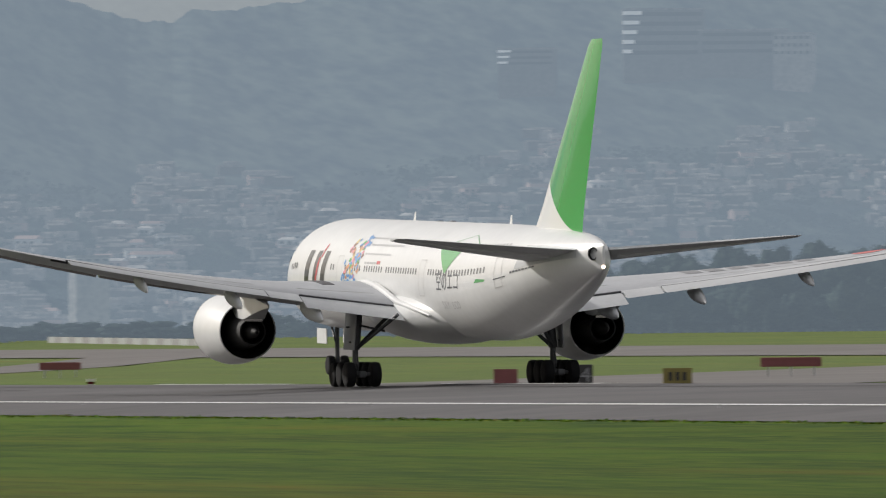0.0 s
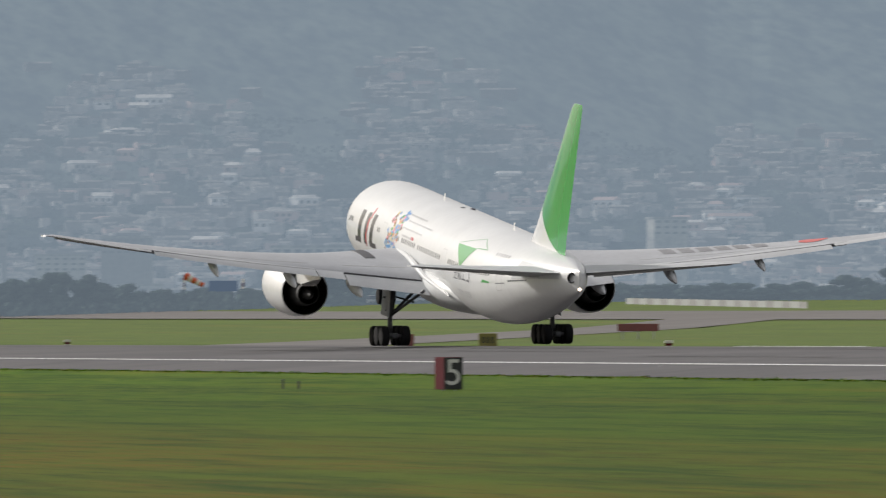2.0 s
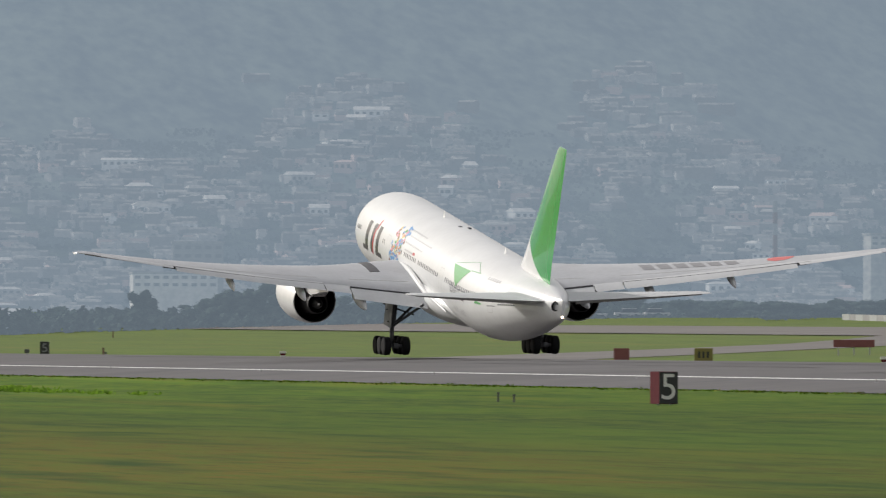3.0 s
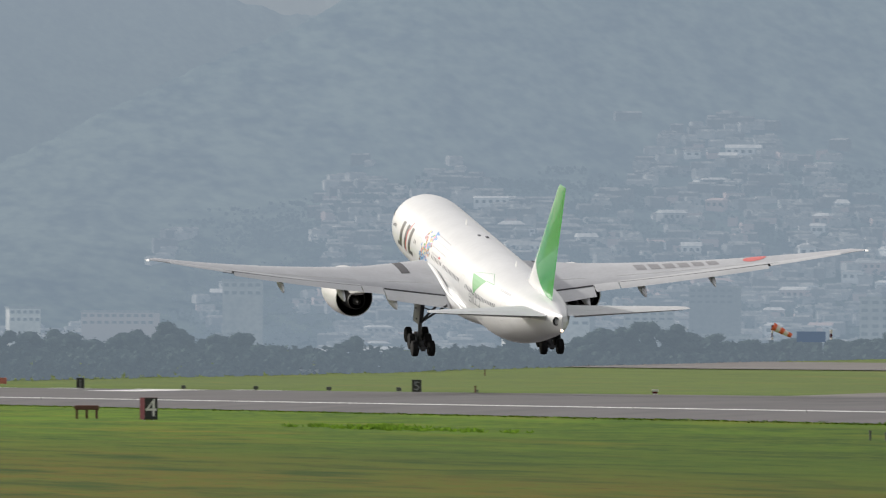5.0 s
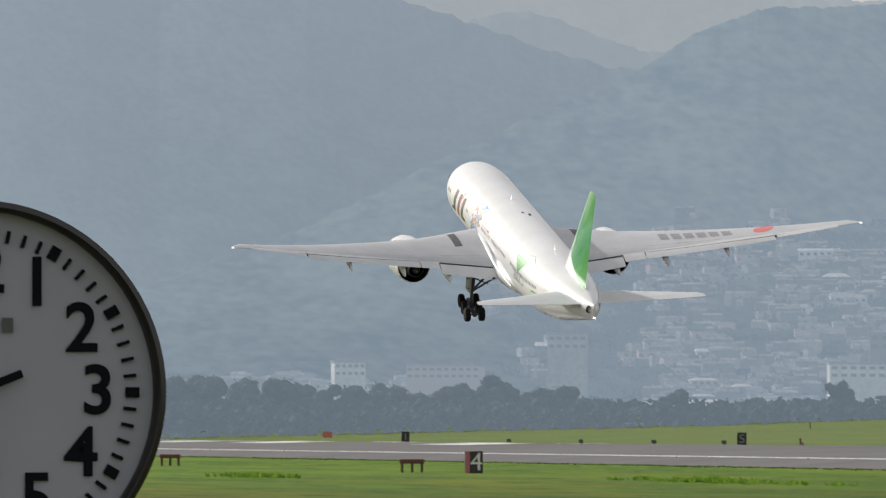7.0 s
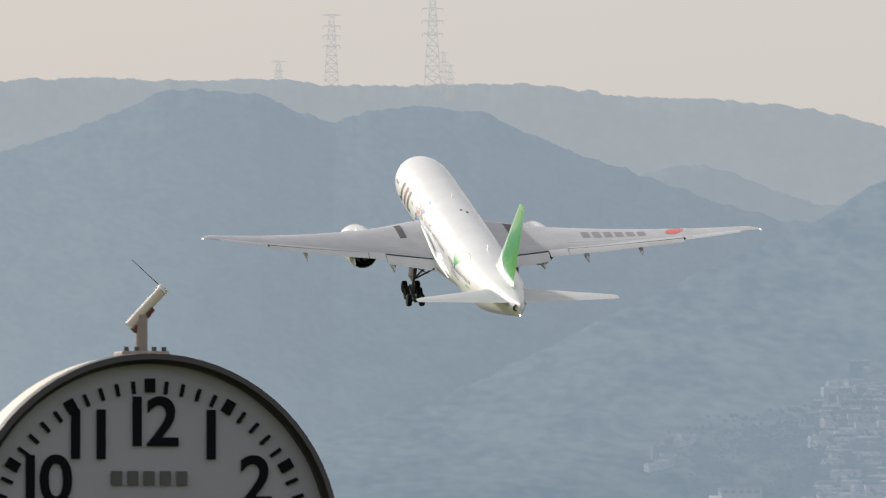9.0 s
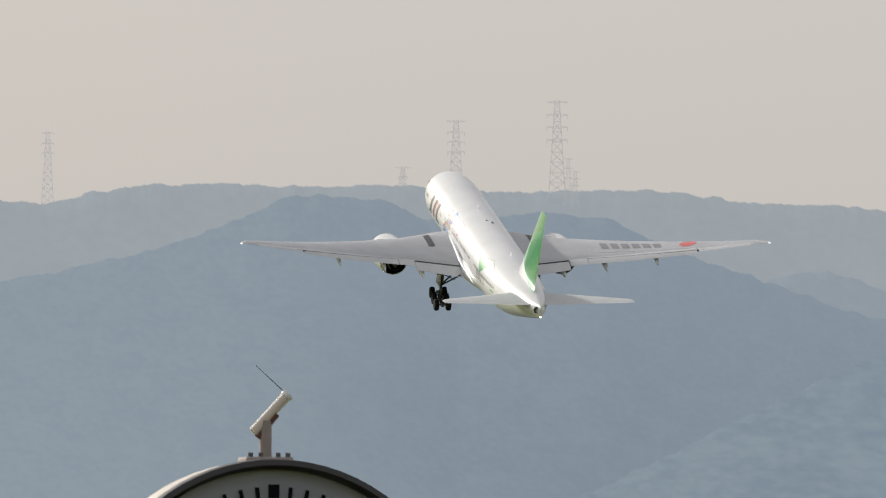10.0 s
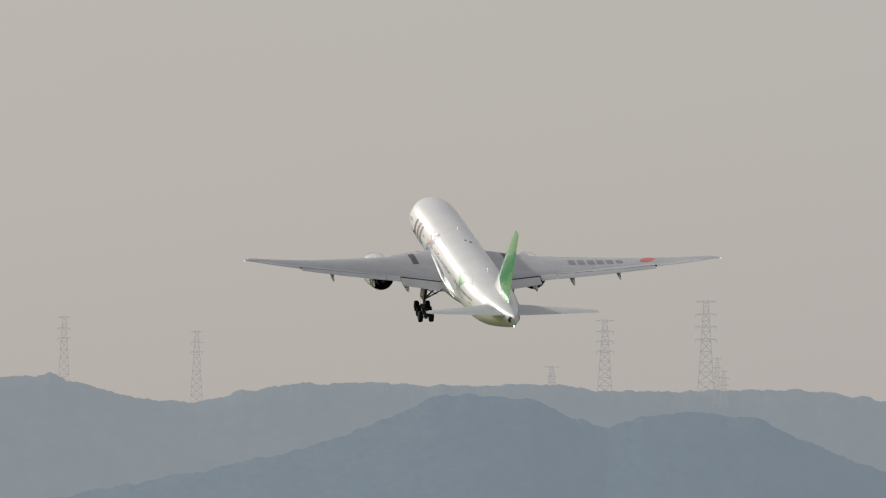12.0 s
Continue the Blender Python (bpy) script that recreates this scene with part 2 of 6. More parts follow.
# trees and hedges: bluish emission painted in as haze
TREES_FAR = hazy("tree_belt_in_haze", (0.040, 0.055, 0.045), (0.010, 0.018, 0.018), 0.35, HAZE_GLOW, 0.365)
# walls and roofs glow in the haze colour, which washes out their contrast
HOUSE_WALL = [hazy("house_wall_pale_in_haze", (0.150, 0.145, 0.138), (0.08, 0.08, 0.08), 0.2, HAZE_GLOW, 0.632),
              hazy("house_wall_grey_in_haze", (0.07, 0.07, 0.07), (0.045, 0.046, 0.048), 0.2, HAZE_GLOW, 0.628),
              hazy("house_wall_white_in_haze", (0.27, 0.26, 0.245), (0.17, 0.165, 0.16), 0.2, HAZE_GLOW, 0.640),
              hazy("roof_tile_in_haze", (0.120, 0.117, 0.112), (0.035, 0.037, 0.04), 0.2, HAZE_GLOW, 0.625),
              hazy("house_wall_pinkish_in_haze", (0.19, 0.14, 0.125), (0.15, 0.12, 0.115), 0.02, HAZE_GLOW, 0.635)]
# pale grey emission fades the pylons towards the sky, as painted haze
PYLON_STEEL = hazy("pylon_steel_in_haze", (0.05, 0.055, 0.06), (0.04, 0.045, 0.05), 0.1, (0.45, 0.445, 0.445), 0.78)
# window panes with the same haze painted in as emission
WINDOW_HAZE = hazy("building_window_in_haze", (0.04, 0.045, 0.05), (0.03, 0.035, 0.04), 0.1, HAZE_GLOW, 0.60)


# ---- mesh helpers ----
def part(name, bm, material, parent, label="", smooth=False):
    me = bpy.data.meshes.new(name)
    bm.to_mesh(me)
    bm.free()
    for m in (material if isinstance(material, (list, tuple)) else [material]):
        me.materials.append(m)
    if smooth:
        me.polygons.foreach_set("use_smooth", [True] * len(me.polygons))
        me.set_sharp_from_angle(angle=radians(40))
    ob = new(name, me)
    if parent is not None:
        ob.parent = parent
    if label:
        ob["label"] = label
    return ob


def thing(name, m, label, category, group="", kind=""):
    e = new(name)
    e.matrix_basis = m
    return tagged(e, label, category, group, kind)


def box(bm, x0, x1, y0, y1, z0, z1, bevel=0.0, m=None):
    made = bmesh.ops.create_cube(bm, size=1)
    bmesh.ops.scale(bm, vec=(x1 - x0, y1 - y0, z1 - z0), verts=made["verts"])
    bmesh.ops.translate(bm, vec=((x0 + x1) / 2, (y0 + y1) / 2, (z0 + z1) / 2), verts=made["verts"])
    if bevel:
        edges = list({e for v in made["verts"] for e in v.link_edges})
        done = bmesh.ops.bevel(bm, geom=edges, offset=bevel, segments=2, affect="EDGES", profile=0.5)
        vs = list({v for f in done["faces"] for v in f.verts} | {v for v in made["verts"] if v.is_valid})
    else:
        vs = made["verts"]
    if m is not None:
        bmesh.ops.transform(bm, matrix=m, verts=vs)
    return vs


def rod(bm, a, b, r, r2=None, seg=10):
    a, b = Vector(a), Vector(b)
    made = bmesh.ops.create_cone(bm, cap_ends=True, segments=seg, radius1=r, radius2=r if r2 is None else r2, depth=(b - a).length)
    turn = (b - a).to_track_quat("Z", "Y").to_matrix().to_4x4()
    bmesh.ops.transform(bm, matrix=Matrix.Translation((a + b) / 2) @ turn, verts=made["verts"])
    return made["verts"]


def loft(bm, rings, close=True, caps=True):
    """Joins rings of points (all the same count) into a skin."""
    rows = [[bm.verts.new(p) for p in r] for r in rings]
    k = len(rows[0])
    for a, b in zip(rows, rows[1:]):
        for i in range(k if close else k - 1):
            j = (i + 1) % k
            bm.faces.new((a[i], a[j], b[j], b[i]))
    if caps:
        bm.faces.new(rows[0][::-1])
        bm.faces.new(rows[-1])
    return rows


def spin_profile(bm, prof, axis_m, seg=40, flip=False):
    """A lathe about the local y axis: prof is rows of (y, radius)."""
    rings = []
    for y, r in prof:
        rings.append([axis_m @ Vector((r * math.cos(2 * math.pi * i / seg), y, r * math.sin(2 * math.pi * i / seg))) for i in range(seg)])
    loft(bm, rings, True, False)


def text_mesh(body, size, weight=0.0):
    """The built-in font's outline as mesh vertices and faces, centred."""
    cu = bpy.data.curves.new("lettering", "FONT")
    cu.body, cu.size, cu.align_x, cu.align_y = body, size, "CENTER", "CENTER"
    cu.resolution_u, cu.offset = 6, weight
    ob = bpy.data.objects.new("lettering", cu)
    scene.collection.objects.link(ob)
    bpy.context.view_layer.update()
    me = ob.evaluated_get(bpy.context.evaluated_depsgraph_get()).to_mesh()
    vs, fs = [v.co.copy() for v in me.vertices], [list(p.vertices) for p in me.polygons]
    ob.to_mesh_clear()
    bpy.data.objects.remove(ob)
    bpy.data.curves.remove(cu)
    return vs, fs


def flat_text(body, size, m, weight=0.0, bold=1.0):
    vs, fs = text_mesh(body, size, weight)
    bm = bmesh.new()
    made = [bm.verts.new(m @ Vector((v.x * bold, v.y, 0))) for v in vs]
    for f in fs:
        try:
            bm.faces.new([made[i] for i in f])
        except ValueError:
            pass
    return bm


def smooth_step(a, b, v):
    t = min(1, max(0, (v - a) / (b - a)))
    return t * t * (3 - 2 * t)


def interp(v, pts):
    if v <= pts[0][0]:
        return pts[0][1]
    for (a, fa), (b, fb) in zip(pts, pts[1:]):
        if v <= b:
            return fa + (fb - fa) * (v - a) / (b - a)
    return pts[-1][1]


# ---- ground ----
CENTRE = 171.0
ACROSS = [(-4800, -3.0), (-1200, -2.6), (0, -2.1), (100, -1.95), (122, -1.68), (133.5, -1.22), (141, -0.68), (171, 0.0), (201, -0.55),
          (209, -0.75), (235, -0.5), (310, 0.1), (400, 2.7), (500, 3.2), (700, 3.3), (5000, 3.3)]
ALONG = [(0, 0.8), (250, 0.95), (590, 0.0), (1600, -2.83), (2600, -3.1), (5000, -3.1)]


def ground_z(x, y):
    return interp(x, ACROSS) + interp(y, ALONG) * interp(x, [(215, 1.0), (330, 0.28)])


def strip(bm, x0, x1, y0, y1, lift, dy=20.0):
    """A strip of paving or paint that follows the ground."""
    xs = sorted({x0, x1} | {x for x, _ in ACROSS if x0 < x < x1})
    ny = max(1, int((y1 - y0) / dy))
    rows = [[bm.verts.new((x, y0 + (y1 - y0) * j / ny, ground_z(x, y0 + (y1 - y0) * j / ny) + lift)) for x in xs] for j in range(ny + 1)]
    for a, b in zip(rows, rows[1:]):
        for i in range(len(xs) - 1):
            bm.faces.new((a[i], a[i + 1], b[i + 1], b[i]))


def build_ground():
    xs = sorted({x for x, _ in ACROSS} | set(range(0, 460, 20)) | set(range(-4800, 0, 600)) | set(range(500, 5001, 350)))
    ys = sorted(set(range(-4000, 240, 400)) | set(range(240, 1700, 20)) | set(range(1700, 5001, 150)))
    bm = bmesh.new()
    rows = [[bm.verts.new((x, y, ground_z(x, y))) for x in xs] for y in ys]
    for a, b in zip(rows, rows[1:]):
        for i in range(len(xs) - 1):
            bm.faces.new((a[i], a[i + 1], b[i + 1], b[i]))
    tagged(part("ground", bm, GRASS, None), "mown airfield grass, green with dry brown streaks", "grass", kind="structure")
    bm = bmesh.new()
    strip(bm, 133.5, 209, 150, 2200, 0.03)
    tagged(part("runway", bm, ASPHALT, None), "wide grey asphalt runway with worn surface", "runway", kind="structure")
    bm = bmesh.new()
    strip(bm, 140.62, 141.38, 160, 2190, 0.055)
    tagged(part("edge_line", bm, WHITE_LINE, None), "continuous white painted line along the runway's side", "runway marking", kind="structure")
    for y in (560, 621, 1030, 1090, 1150, 1210, 1270, 1330):
        bm = bmesh.new()
        strip(bm, 170.3, 171.7, y, y + 30, 0.055, 15)
        tagged(part("centre_line", bm, WHITE_LINE, None), "white painted dash on the runway's middle", "runway marking", "runway centre dashes", "structure")
    for y0, y1, xa, xb in ((1065, 1100, 162.5, 169.5), (1207, 1240, 163.0, 169.5), (1290, 1318, 163.0, 169.5)):
        bm = bmesh.new()
        strip(bm, xa, xb, y0, y1, 0.058, 12)
        tagged(part("touchdown_mark", bm, WHITE_LINE, None), "broad white painted block on the runway", "runway marking", "runway touchdown blocks", "structure")
    for x, y0, y1, w in ((165.6, 430, 900, 1.1), (176.4, 450, 980, 1.1), (159.5, 640, 760, 0.7), (184.0, 600, 860, 0.8), (152.0, 560, 600, 0.5)):
        bm = bmesh.new()
        strip(bm, x, x + w, y0, y1, 0.045, 25)
        tagged(part("rubber_streak", bm, RUBBER, None), "dark tyre rubber streak on the runway", "skid mark", "rubber streaks", "structure")
    # taxiways on the far side
    bm = bmesh.new()
    strip(bm, 330, 362, 300, 2000, 0.04)
    tagged(part("taxiway", bm, TAXI, None), "pale grey parallel taxiway beyond the runway", "taxiway", kind="structure")
    for y0, y1, k in ((690, 790, 1.3), (975, 1025, 2.2)):
        bm = bmesh.new()
        n = 10
        rows = []
        for j in range(n + 1):
            x = 209 + (331 - 209) * j / n
            ya, yb = y0 + (x - 209) * k - 14 * (1 - j / n) ** 2, y1 + (x - 209) * k + 18 * (1 - j / n) ** 2
            rows.append([bm.verts.new((x, ya + (yb - ya) * i / 4, ground_z(x, ya + (yb - ya) * i / 4) + 0.045)) for i in range(5)])
        for a, b in zip(rows, rows[1:]):
            for i in range(4):
                bm.faces.new((a[i], a[i + 1], b[i + 1], b[i]))
        tagged(part("taxiway", bm, TAXI, None), "pale grey taxiway branching off the runway", "taxiway", kind="structure")


build_ground()


# ---- the far land ----
# Bearings are given as (a - AZ0) / F radians to the right of the runway's direction, heights as el / F above eye level.
F, AZ0, EL0 = 20000.0, -5634.0, -147.0


def bearing(a, dist, el=None):
    th = (a - AZ0) / F
    z = None if el is None else EYE[2] + dist * (el - EL0) / F
    return dist * math.sin(th), dist * math.cos(th), z


RIDGE_FAR = [(-9000, 640), (-5200, 650), (-4700, 705), (-4219, 698), (-4129, 704), (-4019, 672), (-3939, 658), (-3869, 656), (-3789, 675), (-3699, 690),
             (-3542, 692), (-3442, 687), (-3242, 692), (-3142, 679), (-2942, 681), (-2842, 684), (-2742, 679), (-2642, 662), (-2442, 655),
             (-2342, 645), (-2242, 629), (-2162, 605), (-2074, 574), (-1900, 560), (-600, 560), (400, 640), (4000, 600)]
RIDGE_MID = [(-9000, 380), (-5000, 400), (-4200, 470), (-3800, 545), (-3642, 587), (-3542, 627), (-3442, 669), (-3392, 675), (-3272, 665), (-3212, 637),
             (-3142, 612), (-3082, 635), (-3002, 645), (-2882, 633), (-2792, 592), (-2692, 552), (-2582, 517), (-2450, 470), (-2330, 440), (-2200, 430),
             (-1500, 400), (4000, 300)]
RIDGE_SHOULDER = [(-9000, 100), (-2800, 300), (-2690, 420), (-2640, 488), (-2592, 526), (-2540, 538), (-2492, 539), (-2412, 517), (-2332, 482), (-2280, 468), (-2230, 470),
                  (-2172, 500), (-2074, 530), (-1900, 500), (-1500, 420), (4000, 300)]
RIDGE_NEAR = [(-9000, -60), (-3600, -40), (-3200, 40), (-2900, 150), (-2650, 275), (-2450, 370), (-2322, 421), (-2252, 466), (-2172, 511), (-2084, 545),
              (-1700, 560), (-1200, 560), (-900, 520), (-634, 440), (-554, 411), (-474, 408), (-444, 424), (-340, 430), (-254, 440), (0, 520), (400, 560), (900, 540), (4000, 500)]


def hill(name, ridge, d_foot, d_top, el_foot, material, label, rough, seed, nd=22):
    """A range of hills: rises from its foot to the ridge, with spurs and gullies, and drops behind."""
    cols = list(range(-9000, -4600, 100)) + [-4600 + 3.2 * i for i in range(1790)] + list(range(1128, 4100, 100))
    rows = []
    for j in range(nd + 3):
        u = min(1, j / nd)
        row = []
        for a in cols:
            top = interp(a, ridge)
            gully = noise.fractal(Vector((a / 360 + u * 0.8, u * 2.4, seed)), 1.0, 2.0, 4) * rough * math.sin(math.pi * u)
            ragged = noise.noise(Vector((a / 30, seed, u * 9))) * 6 + noise.noise(Vector((a / 8, seed + 5, u * 30))) * 2.6
            el = el_foot + (top - el_foot) * u ** 1.25 + gully + ragged * u ** 26
            d = d_foot + (d_top - d_foot) * u
            if j > nd:
                d += 90 * (j - nd)
                el -= 60 * (j - nd)
            row.append(bearing(a, d, el))
        rows.append(row)
    k = len(cols)
    verts = [v for r in rows for v in r]
    faces = [(j * k + i, j * k + i + 1, (j + 1) * k + i + 1, (j + 1) * k + i) for j in range(len(rows) - 1) for i in range(k - 1)]
    me = bpy.data.meshes.new(name)
    me.from_pydata(verts, [], faces)
    me.materials.append(material)
    me.polygons.foreach_set("use_smooth", [True] * len(me.polygons))
    return tagged(new(name, me), label, "hill", kind="structure")


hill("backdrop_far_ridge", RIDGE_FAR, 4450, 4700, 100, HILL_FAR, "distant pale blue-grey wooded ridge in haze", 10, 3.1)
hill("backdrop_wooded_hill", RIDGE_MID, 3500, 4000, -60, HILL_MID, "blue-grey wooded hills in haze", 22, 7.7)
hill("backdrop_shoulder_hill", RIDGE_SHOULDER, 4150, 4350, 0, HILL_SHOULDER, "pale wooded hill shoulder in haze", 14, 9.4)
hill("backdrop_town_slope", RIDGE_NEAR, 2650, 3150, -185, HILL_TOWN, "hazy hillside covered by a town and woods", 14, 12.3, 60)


# ---- the airliner ----
# Its own space: x right, y forward, z up; the origin lies on the ground between the main wheels. s runs back from the nose.
GEAR_S = 31.8
HULL = [(0.0, 4.90, 0.04, 0.04), (0.15, 4.90, 0.5, 0.45), (0.5, 4.92, 0.92, 0.88), (1.2, 4.97, 1.38, 1.34), (2.4, 5.11, 1.92, 1.95), (4.0, 5.35, 2.42, 2.48),
        (6.0, 5.55, 2.83, 2.88), (8.5, 5.68, 3.05, 3.06), (11.0, 5.70, 3.1, 3.1), (42.5, 5.70, 3.1, 3.1), (45.0, 5.77, 3.06, 3.03), (48.0, 5.95, 2.93, 2.82),
        (51.0, 6.23, 2.68, 2.5), (54.0, 6.58, 2.26, 2.08), (57.0, 6.92, 1.72, 1.66), (59.2, 7.13, 1.20, 1.26), (60.6, 7.24, 0.78, 1.00), (61.5, 7.29, 0.40, 0.82), (61.9, 7.31, 0.18, 0.70),
        (62.1, 7.31, 0.07, 0.62)]


def hull_at(s):
    k = [interp(s, [(h[0], h[i]) for h in HULL]) for i in (1, 2, 3)]
    return k


def on_hull(s, phi, lift=0.012):
    """The point of the skin at station s, phi degrees up from the left side's middle line."""
    zc, w, h = hull_at(s)
    c, n = math.cos(radians(phi)), math.sin(radians(phi))
    return Vector((-(w + lift) * c, GEAR_S - s, zc + (h + lift) * n))


def skin_patch(bm, pts, side=-1, lift=0.012):
    """A painted shape on the skin. pts: four corners (s, phi) in order; it is cut fine enough to follow the curve."""
    (s0, p0), (s1, p1), (s2, p2), (s3, p3) = pts
    n = max(1, int(max(abs(p3 - p0), abs(p2 - p1)) / 6))
    k = max(1, int(max(abs(s1 - s0), abs(s2 - s3)) / 2))
    grid = []
    for j in range(n + 1):
        v = j / n
        row = []
        for i in range(k + 1):
            u = i / k
            s = (s0 * (1 - u) + s1 * u) * (1 - v) + (s3 * (1 - u) + s2 * u) * v
            p = (p0 * (1 - u) + p1 * u) * (1 - v) + (p3 * (1 - u) + p2 * u) * v
            q = on_hull(s, p, lift)
            q.x *= -side
            row.append(bm.verts.new(q))
        grid.append(row)
    for a, b in zip(grid, grid[1:]):
        for i in range(k):
            bm.faces.new((a[i], a[i + 1], b[i + 1], b[i]))


def airfoil(chord, thick, n=12, camber=0.018):
    """A closed profile, u back from the leading edge, w up, in metres."""
    top, low = [], []
    for i in range(n + 1):
        u = (1 - math.cos(math.pi * i / n)) / 2
        t = thick * 5 * (0.2969 * math.sqrt(u) - 0.126 * u - 0.3516 * u * u + 0.2843 * u ** 3 - 0.1036 * u ** 4)
        c = camber * 4 * u * (1 - u)
        top.append((u * chord, (c + t) * chord))
        low.append((u * chord, (c - t) * chord))
    return top + low[-2:0:-1]


def lifting(bm, stations, side, cut=(0.0, 1.0), camber=0.018):
    """A wing: stations of (x, s of the leading edge, chord, z, thickness ratio, incidence)."""
    rings = []
    for x, s, c, z, th, inc in stations:
        ring = []
        for u, w in airfoil(c, th, camber=camber):
            uu = min(u, cut[1] * c)
            if u > cut[1] * c:
                w = w * 0.35 + 0.02
            a = radians(inc)
            ring.append((side * x, GEAR_S - (s + uu * math.cos(a) + w * math.sin(a)), z - uu * math.sin(a) + w * math.cos(a)))
        rings.append(ring if side > 0 else ring[::-1])
    loft(bm, rings)


def wing_le(x):
    return 20.0 + (x - 3.0) * 0.72 - (0.75 * smooth_step(10, 3, x) if x < 10 else 0)


def wing_te(x):
    return 33.6 + (x - 3.0) * 0.10 if x < 10 else 34.3 + (x - 10) * 0.346


def wing_z(x):
    d = x - 3.1
    return 4.6 + 0.088 * d + 0.0031 * d * d


def wing_inc(x):
    return 2.7 - 5.9 * (x / 30)


def flap_piece(bm, x0, x1, side, back, drop, angle, chord0, chord1, thick=0.11):
    """A trailing-edge flap run out behind the wing: a small tapered aerofoil."""
    st = []
    for i in range(7):
        x = x0 + (x1 - x0) * i / 6
        c = chord0 + (chord1 - chord0) * i / 6
        inc = wing_inc(x)
        chord = wing_te(x) - wing_le(x)
        z = wing_z(x) - chord * math.sin(radians(inc)) + drop
        st.append((x, wing_te(x) - c + back, c, z + c * math.sin(radians(angle)) * 0.55, thick, angle))
    lifting(bm, st, side)


def wheel_mesh(bm, r, w, m):
    prof = [(-w * .5, r * .45), (-w * .5, r * .80), (-w * .42, r * .94), (-w * .2, r), (w * .2, r), (w * .42, r * .94), (w * .5, r * .80), (w * .5, r * .45)]
    rings = []
    seg = 24
    for y, rr in prof:
        rings.append([m @ Vector((y, rr * math.cos(2 * math.pi * i / seg), rr * math.sin(2 * math.pi * i / seg))) for i in range(seg)])
    loft(bm, rings, True, True)


def hub_mesh(bm, r, w, m):
    prof = [(-w * .36, r * .1), (-w * .4, r * .3), (-w * .47, r * .46), (w * .47, r * .46), (w * .4, r * .3), (w * .36, r * .1)]
    rings = [[m @ Vector((y, rr * math.cos(2 * math.pi * i / 16), rr * math.sin(2 * math.pi * i / 16))) for i in range(16)] for y, rr in prof]
    loft(bm, rings, True, True)


def fin_material():
    """White at the root and leading edge, green above a curved paint line."""
    m = mat("fin_paint", (0.80, 0.79, 0.76), 0.26, coat=0.6)
    n, l = m.node_tree.nodes, m.node_tree.links
    b = n["Principled BSDF"]
    co, sep = n.new("ShaderNodeTexCoord"), n.new("ShaderNodeSeparateXYZ")
    l.new(co.outputs["Object"], sep.inputs[0])
    mix = n.new("ShaderNodeMix")
    a1, a2, a3, a4, a5 = (n.new("ShaderNodeMath") for _ in range(5))
    a1.operation, a1.inputs[1].default_value = "ADD", 26.4
    a2.operation, a2.inputs[1].default_value = "MAXIMUM", 0.0
    a3.operation, a3.inputs[1].default_value = "POWER", 2.4
    a4.operation, a4.inputs[1].default_value, a4.inputs[2].default_value = "MULTIPLY_ADD", 0.0427, 8.45
    a5.operation = "GREATER_THAN"
    l.new(sep.outputs["Y"], a1.inputs[0])
    l.new(a1.outputs[0], a2.inputs[0])
    l.new(a2.outputs[0], a3.inputs[0])
    l.new(a3.outputs[0], a4.inputs[0])
    l.new(sep.outputs["Z"], a5.inputs[0])
    l.new(a4.outputs[0], a5.inputs[1])
    mix.data_type = "RGBA"
    mix.inputs["A"].default_value, mix.inputs["B"].default_value = rgb((0.76, 0.76, 0.75)), rgb((0.020, 0.31, 0.062))
    l.new(a5.outputs[0], mix.inputs["Factor"])
    l.new(mix.outputs["Result"], b.inputs["Base Color"])
    return m


def hull_text(body, size, s_mid, phi_mid, material, parent, name, stretch=1.0):
    """Lettering wrapped round the left side of the hull; it reads from nose to tail."""
    vs, fs = text_mesh(body, size)
    bm = bmesh.new()
    made = [bm.verts.new(on_hull(s_mid + v.x * stretch, phi_mid + math.degrees(v.y / 3.1), 0.014)) for v in vs]
    for f in fs:
        try:
            bm.faces.new([made[i] for i in f])
        except ValueError:
            pass
    return part(name, bm, material, parent)


